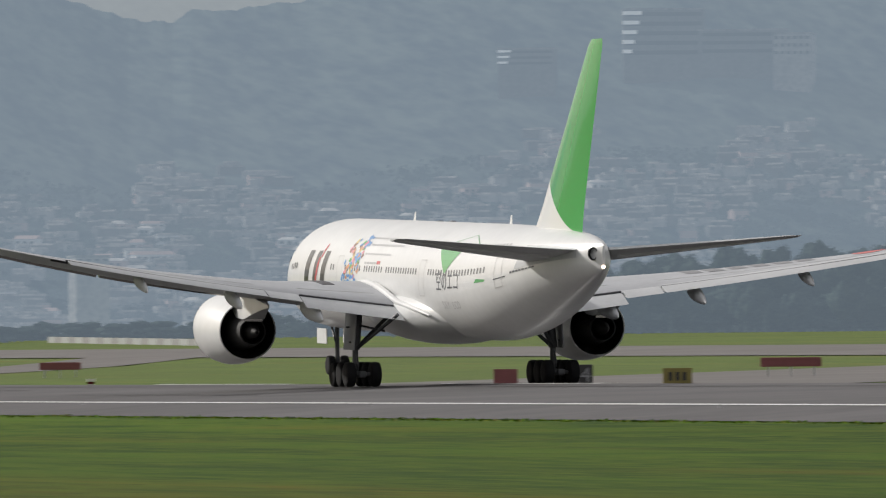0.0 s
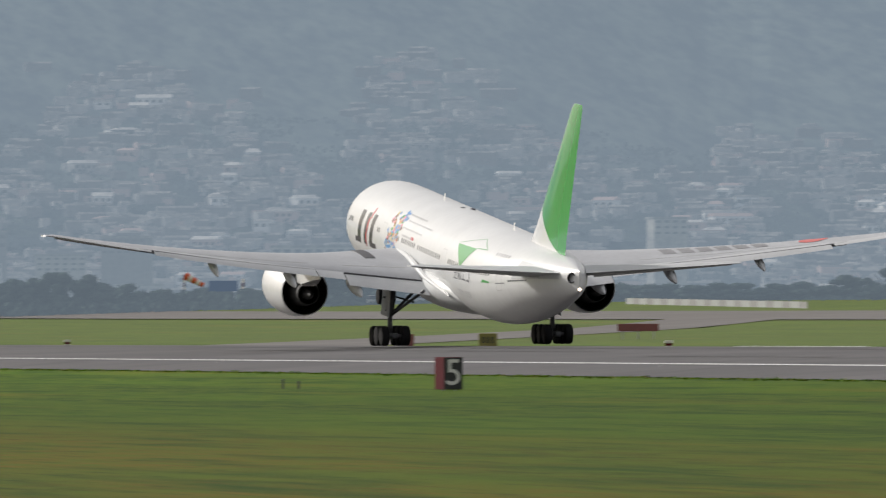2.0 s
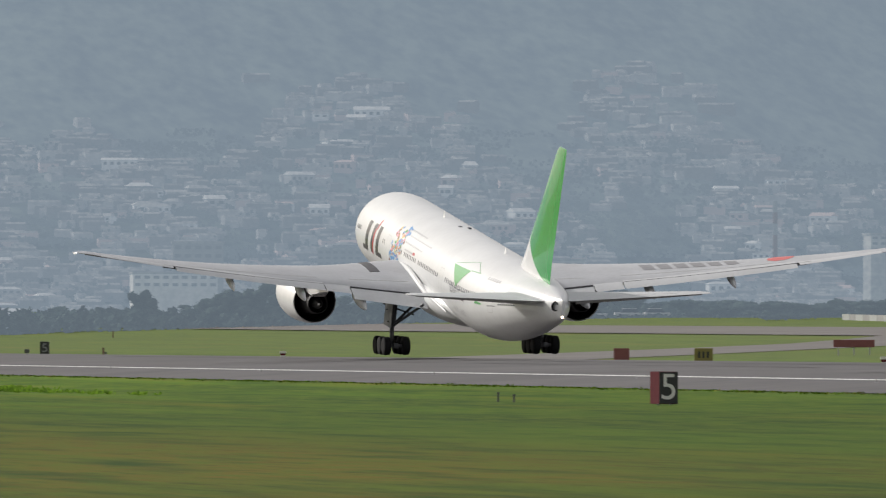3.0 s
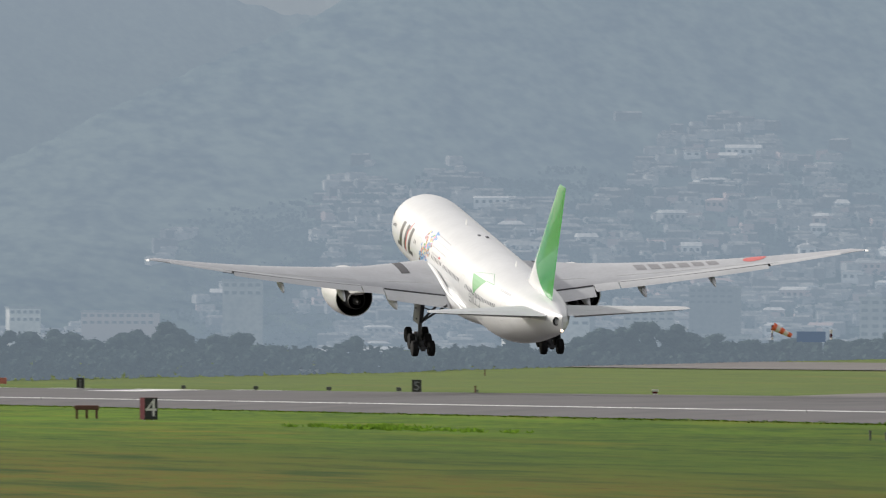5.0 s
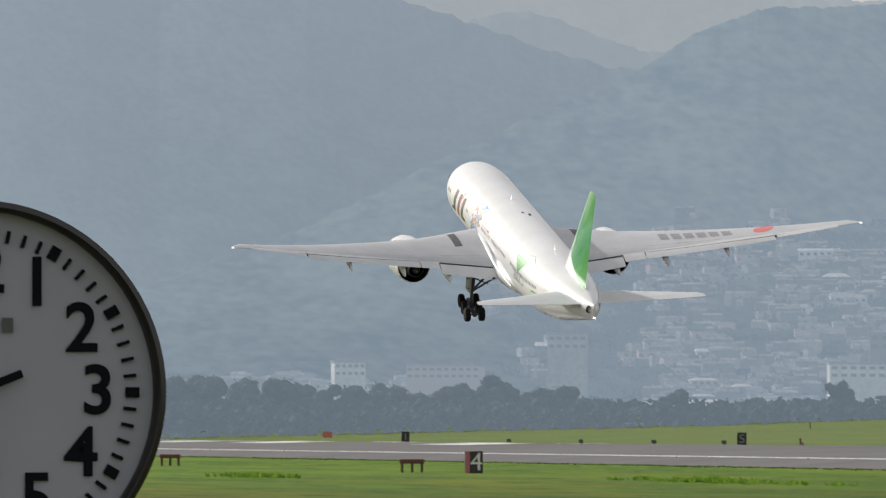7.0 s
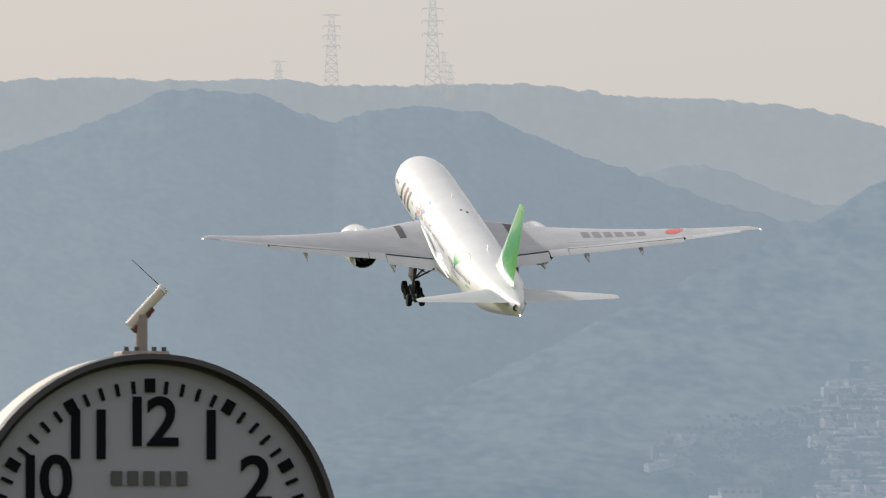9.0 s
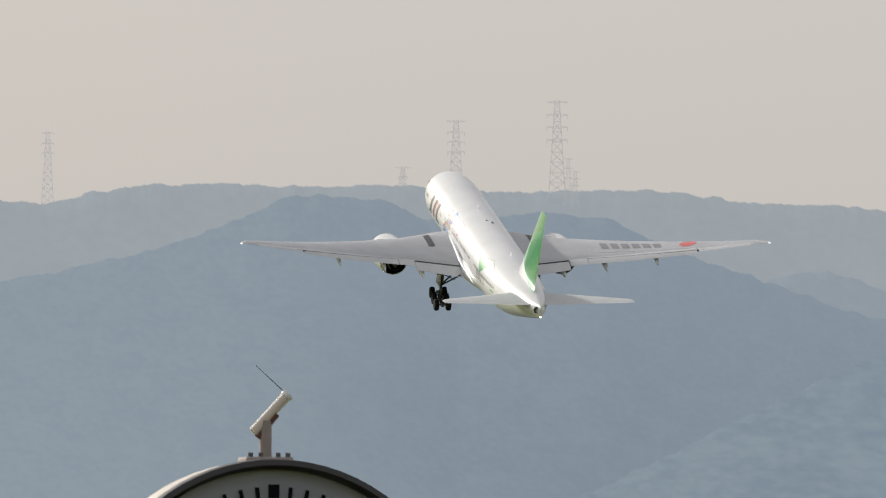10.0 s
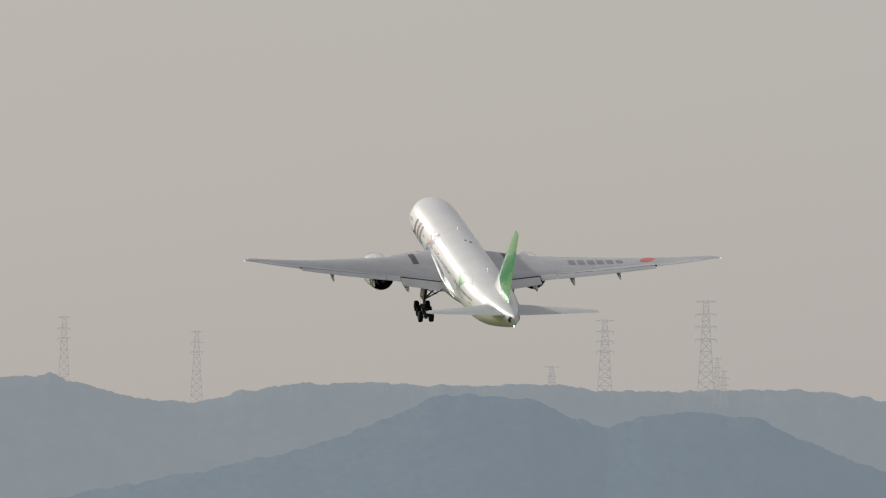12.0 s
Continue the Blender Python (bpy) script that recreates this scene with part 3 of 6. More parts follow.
def build_airliner():
    plane = thing("airliner", pose(CENTRE, 590, 0), "white twin-engine wide-body airliner with green tail fin, wheels down", "aircraft")
    # hull
    bm = bmesh.new()
    seg = 56
    stations = [h[0] for h in HULL[:9]] + list(np.linspace(13, 42, 12)) + [h[0] for h in HULL[9:]]
    dense = sorted(set(stations) | set(np.linspace(0.5, 11, 18)) | set(np.linspace(43, 61.7, 24)))

    def eased(s):
        # smooth the section values so that the skin shows no rings
        if s < 0.4 or s > 61.8:
            return hull_at(s)
        w = min(1.2, s * 0.5, 62.1 - s)
        acc = [hull_at(s + w * o) for o in (-1, -0.5, 0, 0.5, 1)]
        return [sum(a[i] for a in acc) / 5 for i in range(3)]
    rings = []
    for s in dense:
        zc, w, h = eased(s)
        rings.append([(-w * math.cos(2 * math.pi * i / seg), GEAR_S - s, zc + h * math.sin(2 * math.pi * i / seg)) for i in range(seg)])
    loft(bm, rings)
    bmesh.ops.recalc_face_normals(bm, faces=bm.faces)
    hull = part("fuselage", bm, WHITE, plane, "glossy white painted fuselage", True)
    # belly fairing
    bm = bmesh.new()
    rings = []
    for k in range(21):
        u = k / 20
        s = 18.2 + 24.5 * u
        e = math.sin(math.pi * u) ** 0.55 if 0 < u < 1 else 0.0
        ring = []
        for i in range(28):
            a = 2 * math.pi * i / 28
            ring.append(((0.3 + 3.25 * e) * math.cos(a), GEAR_S - s, 4.0 + (0.2 + 1.6 * e) * math.sin(a) * (1.0 if math.sin(a) < 0 else 0.9)))
        rings.append(ring)
    loft(bm, rings)
    bmesh.ops.recalc_face_normals(bm, faces=bm.faces)
    part("belly_fairing", bm, WHITE, plane, "", True)
    # tail end
    bm = bmesh.new()
    # the outlet is an oval pipe let into the left flank of the blade-shaped tail
    outlet = pose(-0.36, GEAR_S - 61.45, 7.45, 0, 0, -24)
    spin_profile(bm, [(0.25, 0.36), (-0.20, 0.33), (-0.20, 0.27), (0.15, 0.25), (0.15, 0.01)], outlet @ Matrix.Diagonal((0.8, 1, 1, 1)), 20)
    part("exhaust_pipe", bm, DARK_METAL, plane, "dark auxiliary power exhaust", True)
    bm = bmesh.new()
    bmesh.ops.create_uvsphere(bm, u_segments=10, v_segments=8, radius=0.10, matrix=pose(0.0, GEAR_S - 62.08, 6.78))
    part("tail_light", bm, NAV_LIGHT, plane, "lit white tail light")
    # wings with their moving surfaces
    wings = []
    for side in (-1, 1):
        xs = [2.2, 3.1, 4.5, 6.5, 8.5, 10, 12, 14, 16, 18, 20, 22, 24, 26, 28, 29.4, 30.2, 30.5]
        st = []
        for x in xs:
            c = wing_te(x) - wing_le(x)
            le = wing_le(x)
            if x > 29.5:
                le += (x - 29.4) * 0.9
                c = max(0.5, wing_te(x) - le - 0.05)
            st.append((x, le, c, wing_z(x), interp(x, [(3, .125), (10, .11), (30, .095)]), wing_inc(x)))
        bm = bmesh.new()
        lifting(bm, st, side, (0, 0.90))
        wing = part("wing", bm, WING_GREY, plane, "grey swept wing", True)
        wings.append((wing, side))
        # slats: bright leading edge
        for a, b in ((4.2, 8.6), (11.2, 19.5), (19.7, 29.2)):
            bm = bmesh.new()
            rings = []
            for i in range(9):
                x = a + (b - a) * i / 8
                c = wing_te(x) - wing_le(x)
                q = []
                for u, w in ((0.10, 0.045), (0.05, 0.052), (0.015, 0.035), (-0.02, 0.0), (-0.012, -0.03), (0.03, -0.04), (0.05, -0.01), (0.10, 0.032)):
                    uu = u * c * 0.9 - 0.18
                    q.append((side * x, GEAR_S - (wing_le(x) + uu), wing_z(x) + w * c * 0.85 - 0.10))
                rings.append(q)
            loft(bm, rings)
            bmesh.ops.recalc_face_normals(bm, faces=bm.faces)
            part("slat", bm, METAL, wing, "bare metal leading-edge slat", True)
        for nm, a, b, back, drop, ang, c0, c1 in (("inboard_flap", 3.4, 8.9, 0.75, -0.22, 14, 3.0, 2.6), ("flaperon", 9.0, 10.9, 0.2, -0.04, 9, 2.3, 2.2),
                                                  ("outboard_flap", 11.0, 22.6, 0.30, -0.02, 9, 2.2, 1.5), ("aileron", 22.8, 28.3, 0.06, 0.04, 2, 1.15, 0.75)):
            bm = bmesh.new()
            flap_piece(bm, a, b, side, back, drop, ang, c0, c1)
            bmesh.ops.recalc_face_normals(bm, faces=bm.faces)
            part(nm, bm, FLAP_GREY, wing, "", True)
        # a solid dark strip paints the shade in the slot ahead of the flaps
        for a, b in ((3.5, 8.9), (11.0, 23.6)):
            bm = bmesh.new()
            rows = []
            for i in range(9):
                x = a + (b - a) * i / 8
                c = wing_te(x) - wing_le(x)
                z = wing_z(x) - 0.90 * c * math.sin(radians(wing_inc(x))) + 0.008 * c
                s = wing_le(x) + 0.90 * c
                w = interp(x, [(3, .10), (11, .07), (23.6, .04)])
                rows.append([(side * x, GEAR_S - s + 0.05, z + 0.10), (side * x, GEAR_S - s - w, z + 0.06), (side * x, GEAR_S - s - w, z - 0.10), (side * x, GEAR_S - s + 0.05, z - 0.12)])
            loft(bm, rows)
            bmesh.ops.recalc_face_normals(bm, faces=bm.faces)
            part("flap_slot_shade", bm, GAP_SHADE, wing, "dark strip painted as the shaded slot ahead of the flap")
        # flap track fairings: tapered canoes under the trailing edge
        for x, ln, r in ((8.2, 4.6, 0.52), (12.8, 3.6, 0.42), (18.3, 3.0, 0.34)):
            bm = bmesh.new()
            te, z = wing_te(x), wing_z(x) - (wing_te(x) - wing_le(x)) * math.sin(radians(wing_inc(x))) - r * 1.0 - 0.15
            rings = []
            for k in range(11):
                u = k / 10
                e = max(0.03, math.sin(math.pi * min(1, u ** 0.8)) ** 0.6)
                if u == 1:
                    e = 0.06
                rings.append([(side * x + r * 0.65 * e * math.cos(2 * math.pi * i / 12), GEAR_S - (te - ln * 0.72 + ln * u), z - 0.42 * u * u + 0.25 - 0.25 * u + r * e * math.sin(2 * math.pi * i / 12)) for i in range(12)])
            loft(bm, rings)
            bmesh.ops.recalc_face_normals(bm, faces=bm.faces)
            part("flap_track_fairing", bm, FLAP_GREY, wing, "", True)
        # dark walkway panel on the inboard upper surface
        bm = bmesh.new()
        rows = []
        for k in range(8):
            u = 0.17 + 0.36 * k / 7
            row = []
            for x in (5.65, 6.45):
                c = wing_te(x) - wing_le(x)
                th = interp(x, [(3, .125), (10, .11), (30, .095)])
                t = th * 5 * (0.2969 * math.sqrt(u) - 0.126 * u - 0.3516 * u * u + 0.2843 * u ** 3 - 0.1036 * u ** 4) + 0.018 * 4 * u * (1 - u)
                a = radians(wing_inc(x))
                row.append((side * x, GEAR_S - (wing_le(x) + u * c * math.cos(a) + t * c * math.sin(a)), wing_z(x) - u * c * math.sin(a) + t * c * math.cos(a) + 0.03))
            rows.append(row + [(p[0], p[1], p[2] - 0.05) for p in row[::-1]])
        loft(bm, rows)
        bmesh.ops.recalc_face_normals(bm, faces=bm.faces)
        part("walkway_panel", bm, PANEL_DARK, wing, "dark grey panel on the wing")
        bm = bmesh.new()
        box(bm, side * 30.35 - 0.12, side * 30.35 + 0.12, GEAR_S - 41.25, GEAR_S - 40.95, wing_z(30.4) - 0.06, wing_z(30.4) + 0.06, 0.03)
        part("wing_tip_light", bm, LENS, wing, "white wing tip light")
        # spoiler seams on the upper surface
        for a, b in ((4.0, 8.6), (11.2, 22.0)):
            bm = bmesh.new()
            rows = []
            for i in range(9):
                x = a + (b - a) * i / 8
                c = wing_te(x) - wing_le(x)
                u, th = 0.73, interp(x, [(3, .125), (10, .11), (30, .095)])
                t = th * 5 * (0.2969 * math.sqrt(u) - 0.126 * u - 0.3516 * u * u + 0.2843 * u ** 3 - 0.1036 * u ** 4) + 0.018 * 4 * u * (1 - u)
                q = radians(wing_inc(x))
                p = Vector((side * x, GEAR_S - (wing_le(x) + u * c), wing_z(x) - u * c * math.sin(q) + t * c + 0.012))
                rows.append([p + Vector((0, 0.03, 0)), p + Vector((0, -0.03, 0)), p + Vector((0, -0.03, -0.03)), p + Vector((0, 0.03, -0.03))])
            loft(bm, rows)
            part("spoiler_seam", bm, SEAM, wing)
        build_engine(plane, side)
        # tailplane
        st = [(0.6, 52.9, 7.2, 7.05, .10, -4.5), (1.8, 53.8, 6.5, 7.17, .10, -4.5), (6.0, 56.6, 4.25, 7.63, .095, -4.5), (10.2, 59.45, 2.15, 8.12, .09, -4.5), (10.75, 60.05, 1.45, 8.19, .07, -4.5)]
        bm = bmesh.new()
        lifting(bm, st, side, camber=0.0)
        tp = part("tailplane", bm, FLAP_GREY, plane, "pale grey horizontal tailplane", True)
        bm = bmesh.new()
        rows = []
        for x, le, c, z, th, _ in st[1:4]:
            s = le + 0.70 * c
            rows.append([(side * x, GEAR_S - s + .025, z + 0.085 * c), (side * x, GEAR_S - s - .025, z + 0.085 * c), (side * x, GEAR_S - s - .025, z), (side * x, GEAR_S - s + .025, z)])
        loft(bm, rows)
        part("elevator_seam", bm, SEAM, tp)
    # fillets between the hull and the wings
    for side in (-1, 1):
        bm = bmesh.new()
        rings = []
        for k in range(17):
            u = k / 16
            sx = 20.0 + 18.0 * u
            z = 5.05 + 0.55 * math.sin(math.pi * min(1, u * 1.5)) - 1.15 * u * u
            r = 0.06 + 0.13 * math.sin(math.pi * u) ** 0.7 if 0 < u < 1 else 0.05
            rings.append([(side * (2.95 + 0.35 * math.sin(math.pi * u) + r * math.cos(2 * math.pi * i / 12)), GEAR_S - sx, z + r * math.sin(2 * math.pi * i / 12)) for i in range(12)])
        loft(bm, rings)
        bmesh.ops.recalc_face_normals(bm, faces=bm.faces)
        part("wing_root_fairing", bm, WHITE, plane, "", True)
    # registration marks and the red disc on the wing's upper surface
    def wing_top(x, u, side):
        c = wing_te(x) - wing_le(x)
        th = interp(x, [(3, .125), (10, .11), (30, .095)])
        t = th * 5 * (0.2969 * math.sqrt(u) - 0.126 * u - 0.3516 * u * u + 0.2843 * u ** 3 - 0.1036 * u ** 4) + 0.018 * 4 * u * (1 - u)
        a = radians(wing_inc(x))
        return Vector((side * x, GEAR_S - (wing_le(x) + u * c * math.cos(a)), wing_z(x) - u * c * math.sin(a) + t * c + 0.02))
    for k in range(6):
        bm = bmesh.new()
        a = 12.9 + k * 1.10
        b = a + 0.80
        u0, u1 = 0.36, 0.60
        grid = [[bm.verts.new(wing_top(x, u, 1)) for x in (a, (a + b) / 2, b)] for u in (u0, (u0 + u1) / 2, u1)]
        for r0, r1 in zip(grid, grid[1:]):
            for i in range(2):
                bm.faces.new((r0[i], r0[i + 1], r1[i + 1], r1[i]))
        part("mark_bar", bm, MARK_GREY, wings[1][0])
    bm = bmesh.new()
    centre = bm.verts.new(wing_top(22.1, 0.38, 1) + Vector((0, 0, 0.01)))
    rim = []
    for i in range(24):
        a = 2 * math.pi * i / 24
        x = 22.1 + 0.98 * math.cos(a)
        c = wing_te(x) - wing_le(x)
        s_mid = wing_le(22.1) + 0.38 * (wing_te(22.1) - wing_le(22.1)) + 0.95 * math.sin(a)
        rim.append(bm.verts.new(wing_top(x, min(0.85, max(0.12, (s_mid - wing_le(x)) / c)), 1)))
    for i in range(24):
        bm.faces.new((centre, rim[i], rim[(i + 1) % 24]))
    part("red_disc", bm, WING_RED, wings[1][0], "painted red disc on the wing")
    # fin
    bm = bmesh.new()
    rings = []
    for s, c, z, th in ((47.6, 10.3, 7.9, .075), (49.3, 8.8, 8.8, .085), (50.6, 7.8, 9.8, .095), (55.15, 5.1, 14.0, .10), (59.5, 2.6, 18.1, .10), (60.0, 2.1, 18.42, .07)):
        rings.append([(w, GEAR_S - (s + u), z + (0.05 * u / c if z > 18 else 0)) for u, w in airfoil(c, th, 12, 0.0)])
    loft(bm, rings)
    bmesh.ops.recalc_face_normals(bm, faces=bm.faces)
    fin = part("tail_fin", bm, fin_material(), plane, "green tail fin with white curved root", True)
    # blade antennas on the crown
    for s, h in ((23.2, 0.5), (43.5, 0.5)):
        bm = bmesh.new()
        rings = [[(w, GEAR_S - (s + u + o), z) for u, w in airfoil(c, .15, 6, 0)] for c, z, o in ((0.5, 8.77, 0), (0.22, 8.77 + h, 0.3))]
        loft(bm, rings)
        part("blade_antenna", bm, WHITE, plane)
    for s, x in ((28.9, 0.0), (29.7, 0.5)):
        bm = bmesh.new()
        box(bm, x - 0.13, x + 0.13, GEAR_S - s - 0.24, GEAR_S - s + 0.24, 8.72, 8.84, 0.04)
        part("beacon_fairing", bm, LETTER_DARK, plane, "small dark fairing on the crown")
    # cabin windows and doors
    zc_win = 9.5
    stations = [7.2 + 0.533 * k for k in range(79)]
    doors = (5.2, 18.6, 36.6, 50.9)
    for side in (-1, 1):
        for s in stations:
            if any(-0.75 < s - d < 0.75 + 0.6 for d in doors) or 9.3 < s < 16.4 or 23.2 < s < 24.0 or 28.4 < s < 29.0:
                continue
            bm = bmesh.new()
            skin_patch(bm, [(s - 0.11, zc_win - 3.0), (s + 0.11, zc_win - 3.0), (s + 0.11, zc_win + 3.0), (s - 0.11, zc_win + 3.0)], side)
            part("cabin_window", bm, GLASS_DARK, hull)
        for d in doors:
            bm = bmesh.new()
            for a, b, p, q in ((d - .5, d - .45, -14, 22), (d + .55, d + .6, -14, 22), (d - .5, d + .6, 21, 22.2), (d - .5, d + .6, -15, -13.8)):
                skin_patch(bm, [(a, p), (b, p), (b, q), (a, q)], side, lift=0.010)
            part("door_seam", bm, SEAM, hull)
    # cockpit panes
    for side in (-1, 1):
        for a, b, p, q in ((1.7, 2.3, 26, 46), (2.4, 3.1, 24, 42), (3.2, 4.0, 22, 36)):
            bm = bmesh.new()
            skin_patch(bm, [(a, p), (b, p), (b, q), (a + .1, q)], side, lift=0.02)
            part("cockpit_pane", bm, GLASS_DARK, hull)
    # livery on the left side: three dark slanting strokes with a red arc, a bouquet of coloured patches, bars of lettering
    def paint(name, material, pts, lift=0.014):
        bm = bmesh.new()
        skin_patch(bm, pts, lift=lift)
        return part(name, bm, material, hull)
    for k, (a, b, p, q) in enumerate(((10.5, 11.4, -15, 26), (12.4, 13.2, -16, 26), (14.1, 15.0, -16, 26))):
        paint("livery_stroke", BLACK, [(a, p), (b, p), (b + .9, q), (a + .9, q)])
    paint("livery_stroke", BLACK, [(9.5, -17), (11.3, -17), (11.3, -10), (9.8, -10)], 0.016)
    paint("livery_stroke", BLACK, [(14.2, -17), (16.1, -17), (16.1, -10), (14.4, -10)], 0.016)
    paint("livery_stroke", LETTER_GREY, [(13.0, 22), (13.9, -15), (14.4, -8), (13.5, 26)], 0.016)
    for a, p, q, w in ((12.9, -18, 0, .32), (13.4, 0, 19, .32), (14.1, 19, 34, .28)):
        paint("livery_arc", RED, [(a, p), (a + w, p), (a + w + (.9 if p > 20 else .4), q), (a + (.9 if p > 20 else .4), q)], 0.018)
    flower = random.Random(4)
    cols = [BLUE, PINK, YELLOW, ORANGE, BLUE, PINK, ORANGE, BLUE, GREEN, BROWN]
    for k in range(90):
        f = k / 89
        s = 20.6 + 1.5 * f + flower.uniform(-1.6, 1.6)
        p = -10 + 52 * f + flower.uniform(-4, 4)
        w, h = flower.uniform(0.18, 0.36), flower.uniform(1.8, 4.0)
        c = BROWN if k < 3 else BLUE if k < 18 else BLUE if k > 80 else cols[flower.randrange(len(cols))]
        paint("livery_petal", c, [(s - w, p - h * .3), (s, p - h), (s + w, p + h * .2), (s, p + h)], 0.014 + 0.0015 * (k % 5))
    for s0, s1, p in ((23.6, 28.0, 44), (24.0, 31.0, 35.5), (23.6, 29.2, 25), (24.0, 26.4, 15.5)):
        s = s0
        while s < s1:
            w = flower.uniform(0.25, 0.5)
            paint("lettering_bar", LETTER_GREY, [(s, p - 1.0), (s + w, p - 1.0), (s + w, p + 1.1), (s, p + 1.1)])
            s += w + 0.14
    paint("livery_patch", RED, [(26.7, 14.5), (27.4, 14.5), (27.4, 18), (26.7, 18)])
    # the green folded-paper bird
    paint("livery_bird", GREEN, [(39.0, 35), (43.9, 37), (41.6, 9.5), (41.4, 9.5)], 0.016)
    paint("livery_bird_outline", GREEN, [(39.1, 36.5), (44.0, 54), (44.15, 54), (39.3, 36.5)], 0.016)
    paint("livery_bird_outline", GREEN, [(43.95, 54), (44.07, 54), (46.3, 39.5), (46.15, 39.5)], 0.016)
    paint("livery_bird_outline", GREEN, [(43.9, 37), (43.9, 38), (46.3, 40.5), (46.3, 39.3)], 0.016)
    for k, ch in enumerate("空のエコ"):
        hull_text(ch, 1.15, 40.4 + 1.15 * k, 0.0, LETTER_DARK, hull, "lettering")
    for k, ch in enumerate("SKY ECO"):
        if ch != " ":
            hull_text(ch, 0.62, 40.7 + 0.5 * k, -23, LETTER_GREY, hull, "lettering")
    for k in range(8):
        paint("lettering_bar", LETTER_DARK, [(52.6 + k * .40, -2.2), (52.88 + k * .40, -2.2), (52.88 + k * .40, 0.4), (52.6 + k * .40, 0.4)])
    paint("lettering_bar", LETTER_DARK, [(50.3, -4.5), (52.0, -4.5), (52.0, -3.3), (50.3, -3.3)])
    for k in range(6):
        paint("lettering_bar", LETTER_GREY, [(48.6 + k * .52, 36), (48.95 + k * .52, 36), (48.95 + k * .52, 41), (48.6 + k * .52, 41)])
    paint("livery_leaf", GREEN, [(47.2, -3), (48.9, -3.5), (49.0, -1.5), (47.6, 1)])
    for side in (-1, 1):
        bm = bmesh.new()
        skin_patch(bm, [(53.2, 2), (60.2, 2), (60.0, 30), (54.0, 36)], side, lift=0.02)
        part("tailplane_seal_plate", bm, FLAP_GREY, hull, "grey plate at the tailplane root")
    bogies = build_gear(plane)
    return plane, bogies, wings


def build_engine(plane, side):
    x, z = side * 9.8, 2.98
    eng = new("engine")
    eng.parent = plane
    eng.matrix_basis = pose(x, GEAR_S - 18.5, z + 0.05, 1.0) @ Matrix.Diagonal((1.1, 1.08, 1.1, 1.0))
    bm = bmesh.new()
    # outer cowl: lip, widest ring, narrowing to the fan nozzle; then the inside wall
    prof = [(-1.0, 1.40), (-0.88, 1.54), (-1.05, 1.58), (-1.4, 1.66), (-2.0, 1.74), (-2.8, 1.77), (-3.8, 1.73), (-4.9, 1.62), (-6.1, 1.43), (-6.12, 1.38),
            (-4.8, 1.40), (-2.8, 1.42), (-1.6, 1.38), (-1.0, 1.40)]
    spin_profile(bm, prof, Matrix(), 48)
    bmesh.ops.recalc_face_normals(bm, faces=bm.faces)
    cowl = part("engine_cowl", bm, WHITE, eng, "white engine cowl", True)
    bm = bmesh.new()
    spin_profile(bm, [(-0.86, 1.48), (-0.87, 1.55), (-1.3, 1.65), (-1.3, 1.64), (-0.90, 1.53)], Matrix.Scale(1.003, 4), 40)
    part("intake_lip", bm, METAL, eng, "polished intake lip", True)
    bm = bmesh.new()
    spin_profile(bm, [(-6.05, 1.365), (-2.9, 1.40), (-2.9, 0.2)], Matrix(), 40)
    part("fan_duct", bm, DARK_METAL, eng, "dark fan duct", True)
    bm = bmesh.new()
    spin_profile(bm, [(-2.6, 1.0), (-4.5, 1.02), (-6.0, 0.86), (-7.2, 0.66), (-7.22, 0.60), (-6.4, 0.62)], Matrix(), 36)
    part("core_cowl", bm, DARK_METAL, eng, "sooty core cowl", True)
    bm = bmesh.new()
    spin_profile(bm, [(-6.0, 0.42), (-7.2, 0.34), (-8.0, 0.08), (-8.02, 0.01)], Matrix(), 24)
    part("exhaust_plug", bm, DARK_METAL, eng, "", True)
    bm = bmesh.new()
    spin_profile(bm, [(-1.6, 0.02), (-1.9, 0.26), (-2.3, 0.4)], Matrix(), 24)
    part("spinner", bm, DARK_METAL, eng, "", True)
    for k in range(22):
        bm = bmesh.new()
        a = 2 * math.pi * k / 22
        m = Matrix.Rotation(a, 4, "Y")
        box(bm, -0.02, 0.02, -2.6, -2.25, 0.38, 1.36, 0, m)
        part("fan_blade", bm, METAL, eng)
    # pylon
    bm = bmesh.new()
    rings = []
    for y, zl, zt, w in ((-2.0, 1.55, 1.70, .15), (-3.0, 1.55, 1.85, .3), (-4.5, 1.1, 2.0, .48), (-6.2, 0.66, 2.1, .60), (-7.4, 0.62, 1.95, .54), (-9.2, 1.05, 1.6, .26), (-10.6, 1.3, 1.4, .03)):
        rings.append([(-w, y, zl), (w, y, zl), (w * .9, y, zt), (-w * .9, y, zt)])
    loft(bm, rings)
    bmesh.ops.recalc_face_normals(bm, faces=bm.faces)
    part("engine_pylon", bm, WHITE, eng, "white engine pylon", True)
    bm = bmesh.new()
    rings = [[(-.42, y, zl), (.42, y, zl), (.50, y, zt), (-.50, y, zt)] for y, zl, zt in ((-5.2, .62, .95), (-6.6, .44, .84), (-7.5, .52, .80))]
    loft(bm, rings)
    part("heat_shield", bm, METAL, eng, "bare metal heat shield")


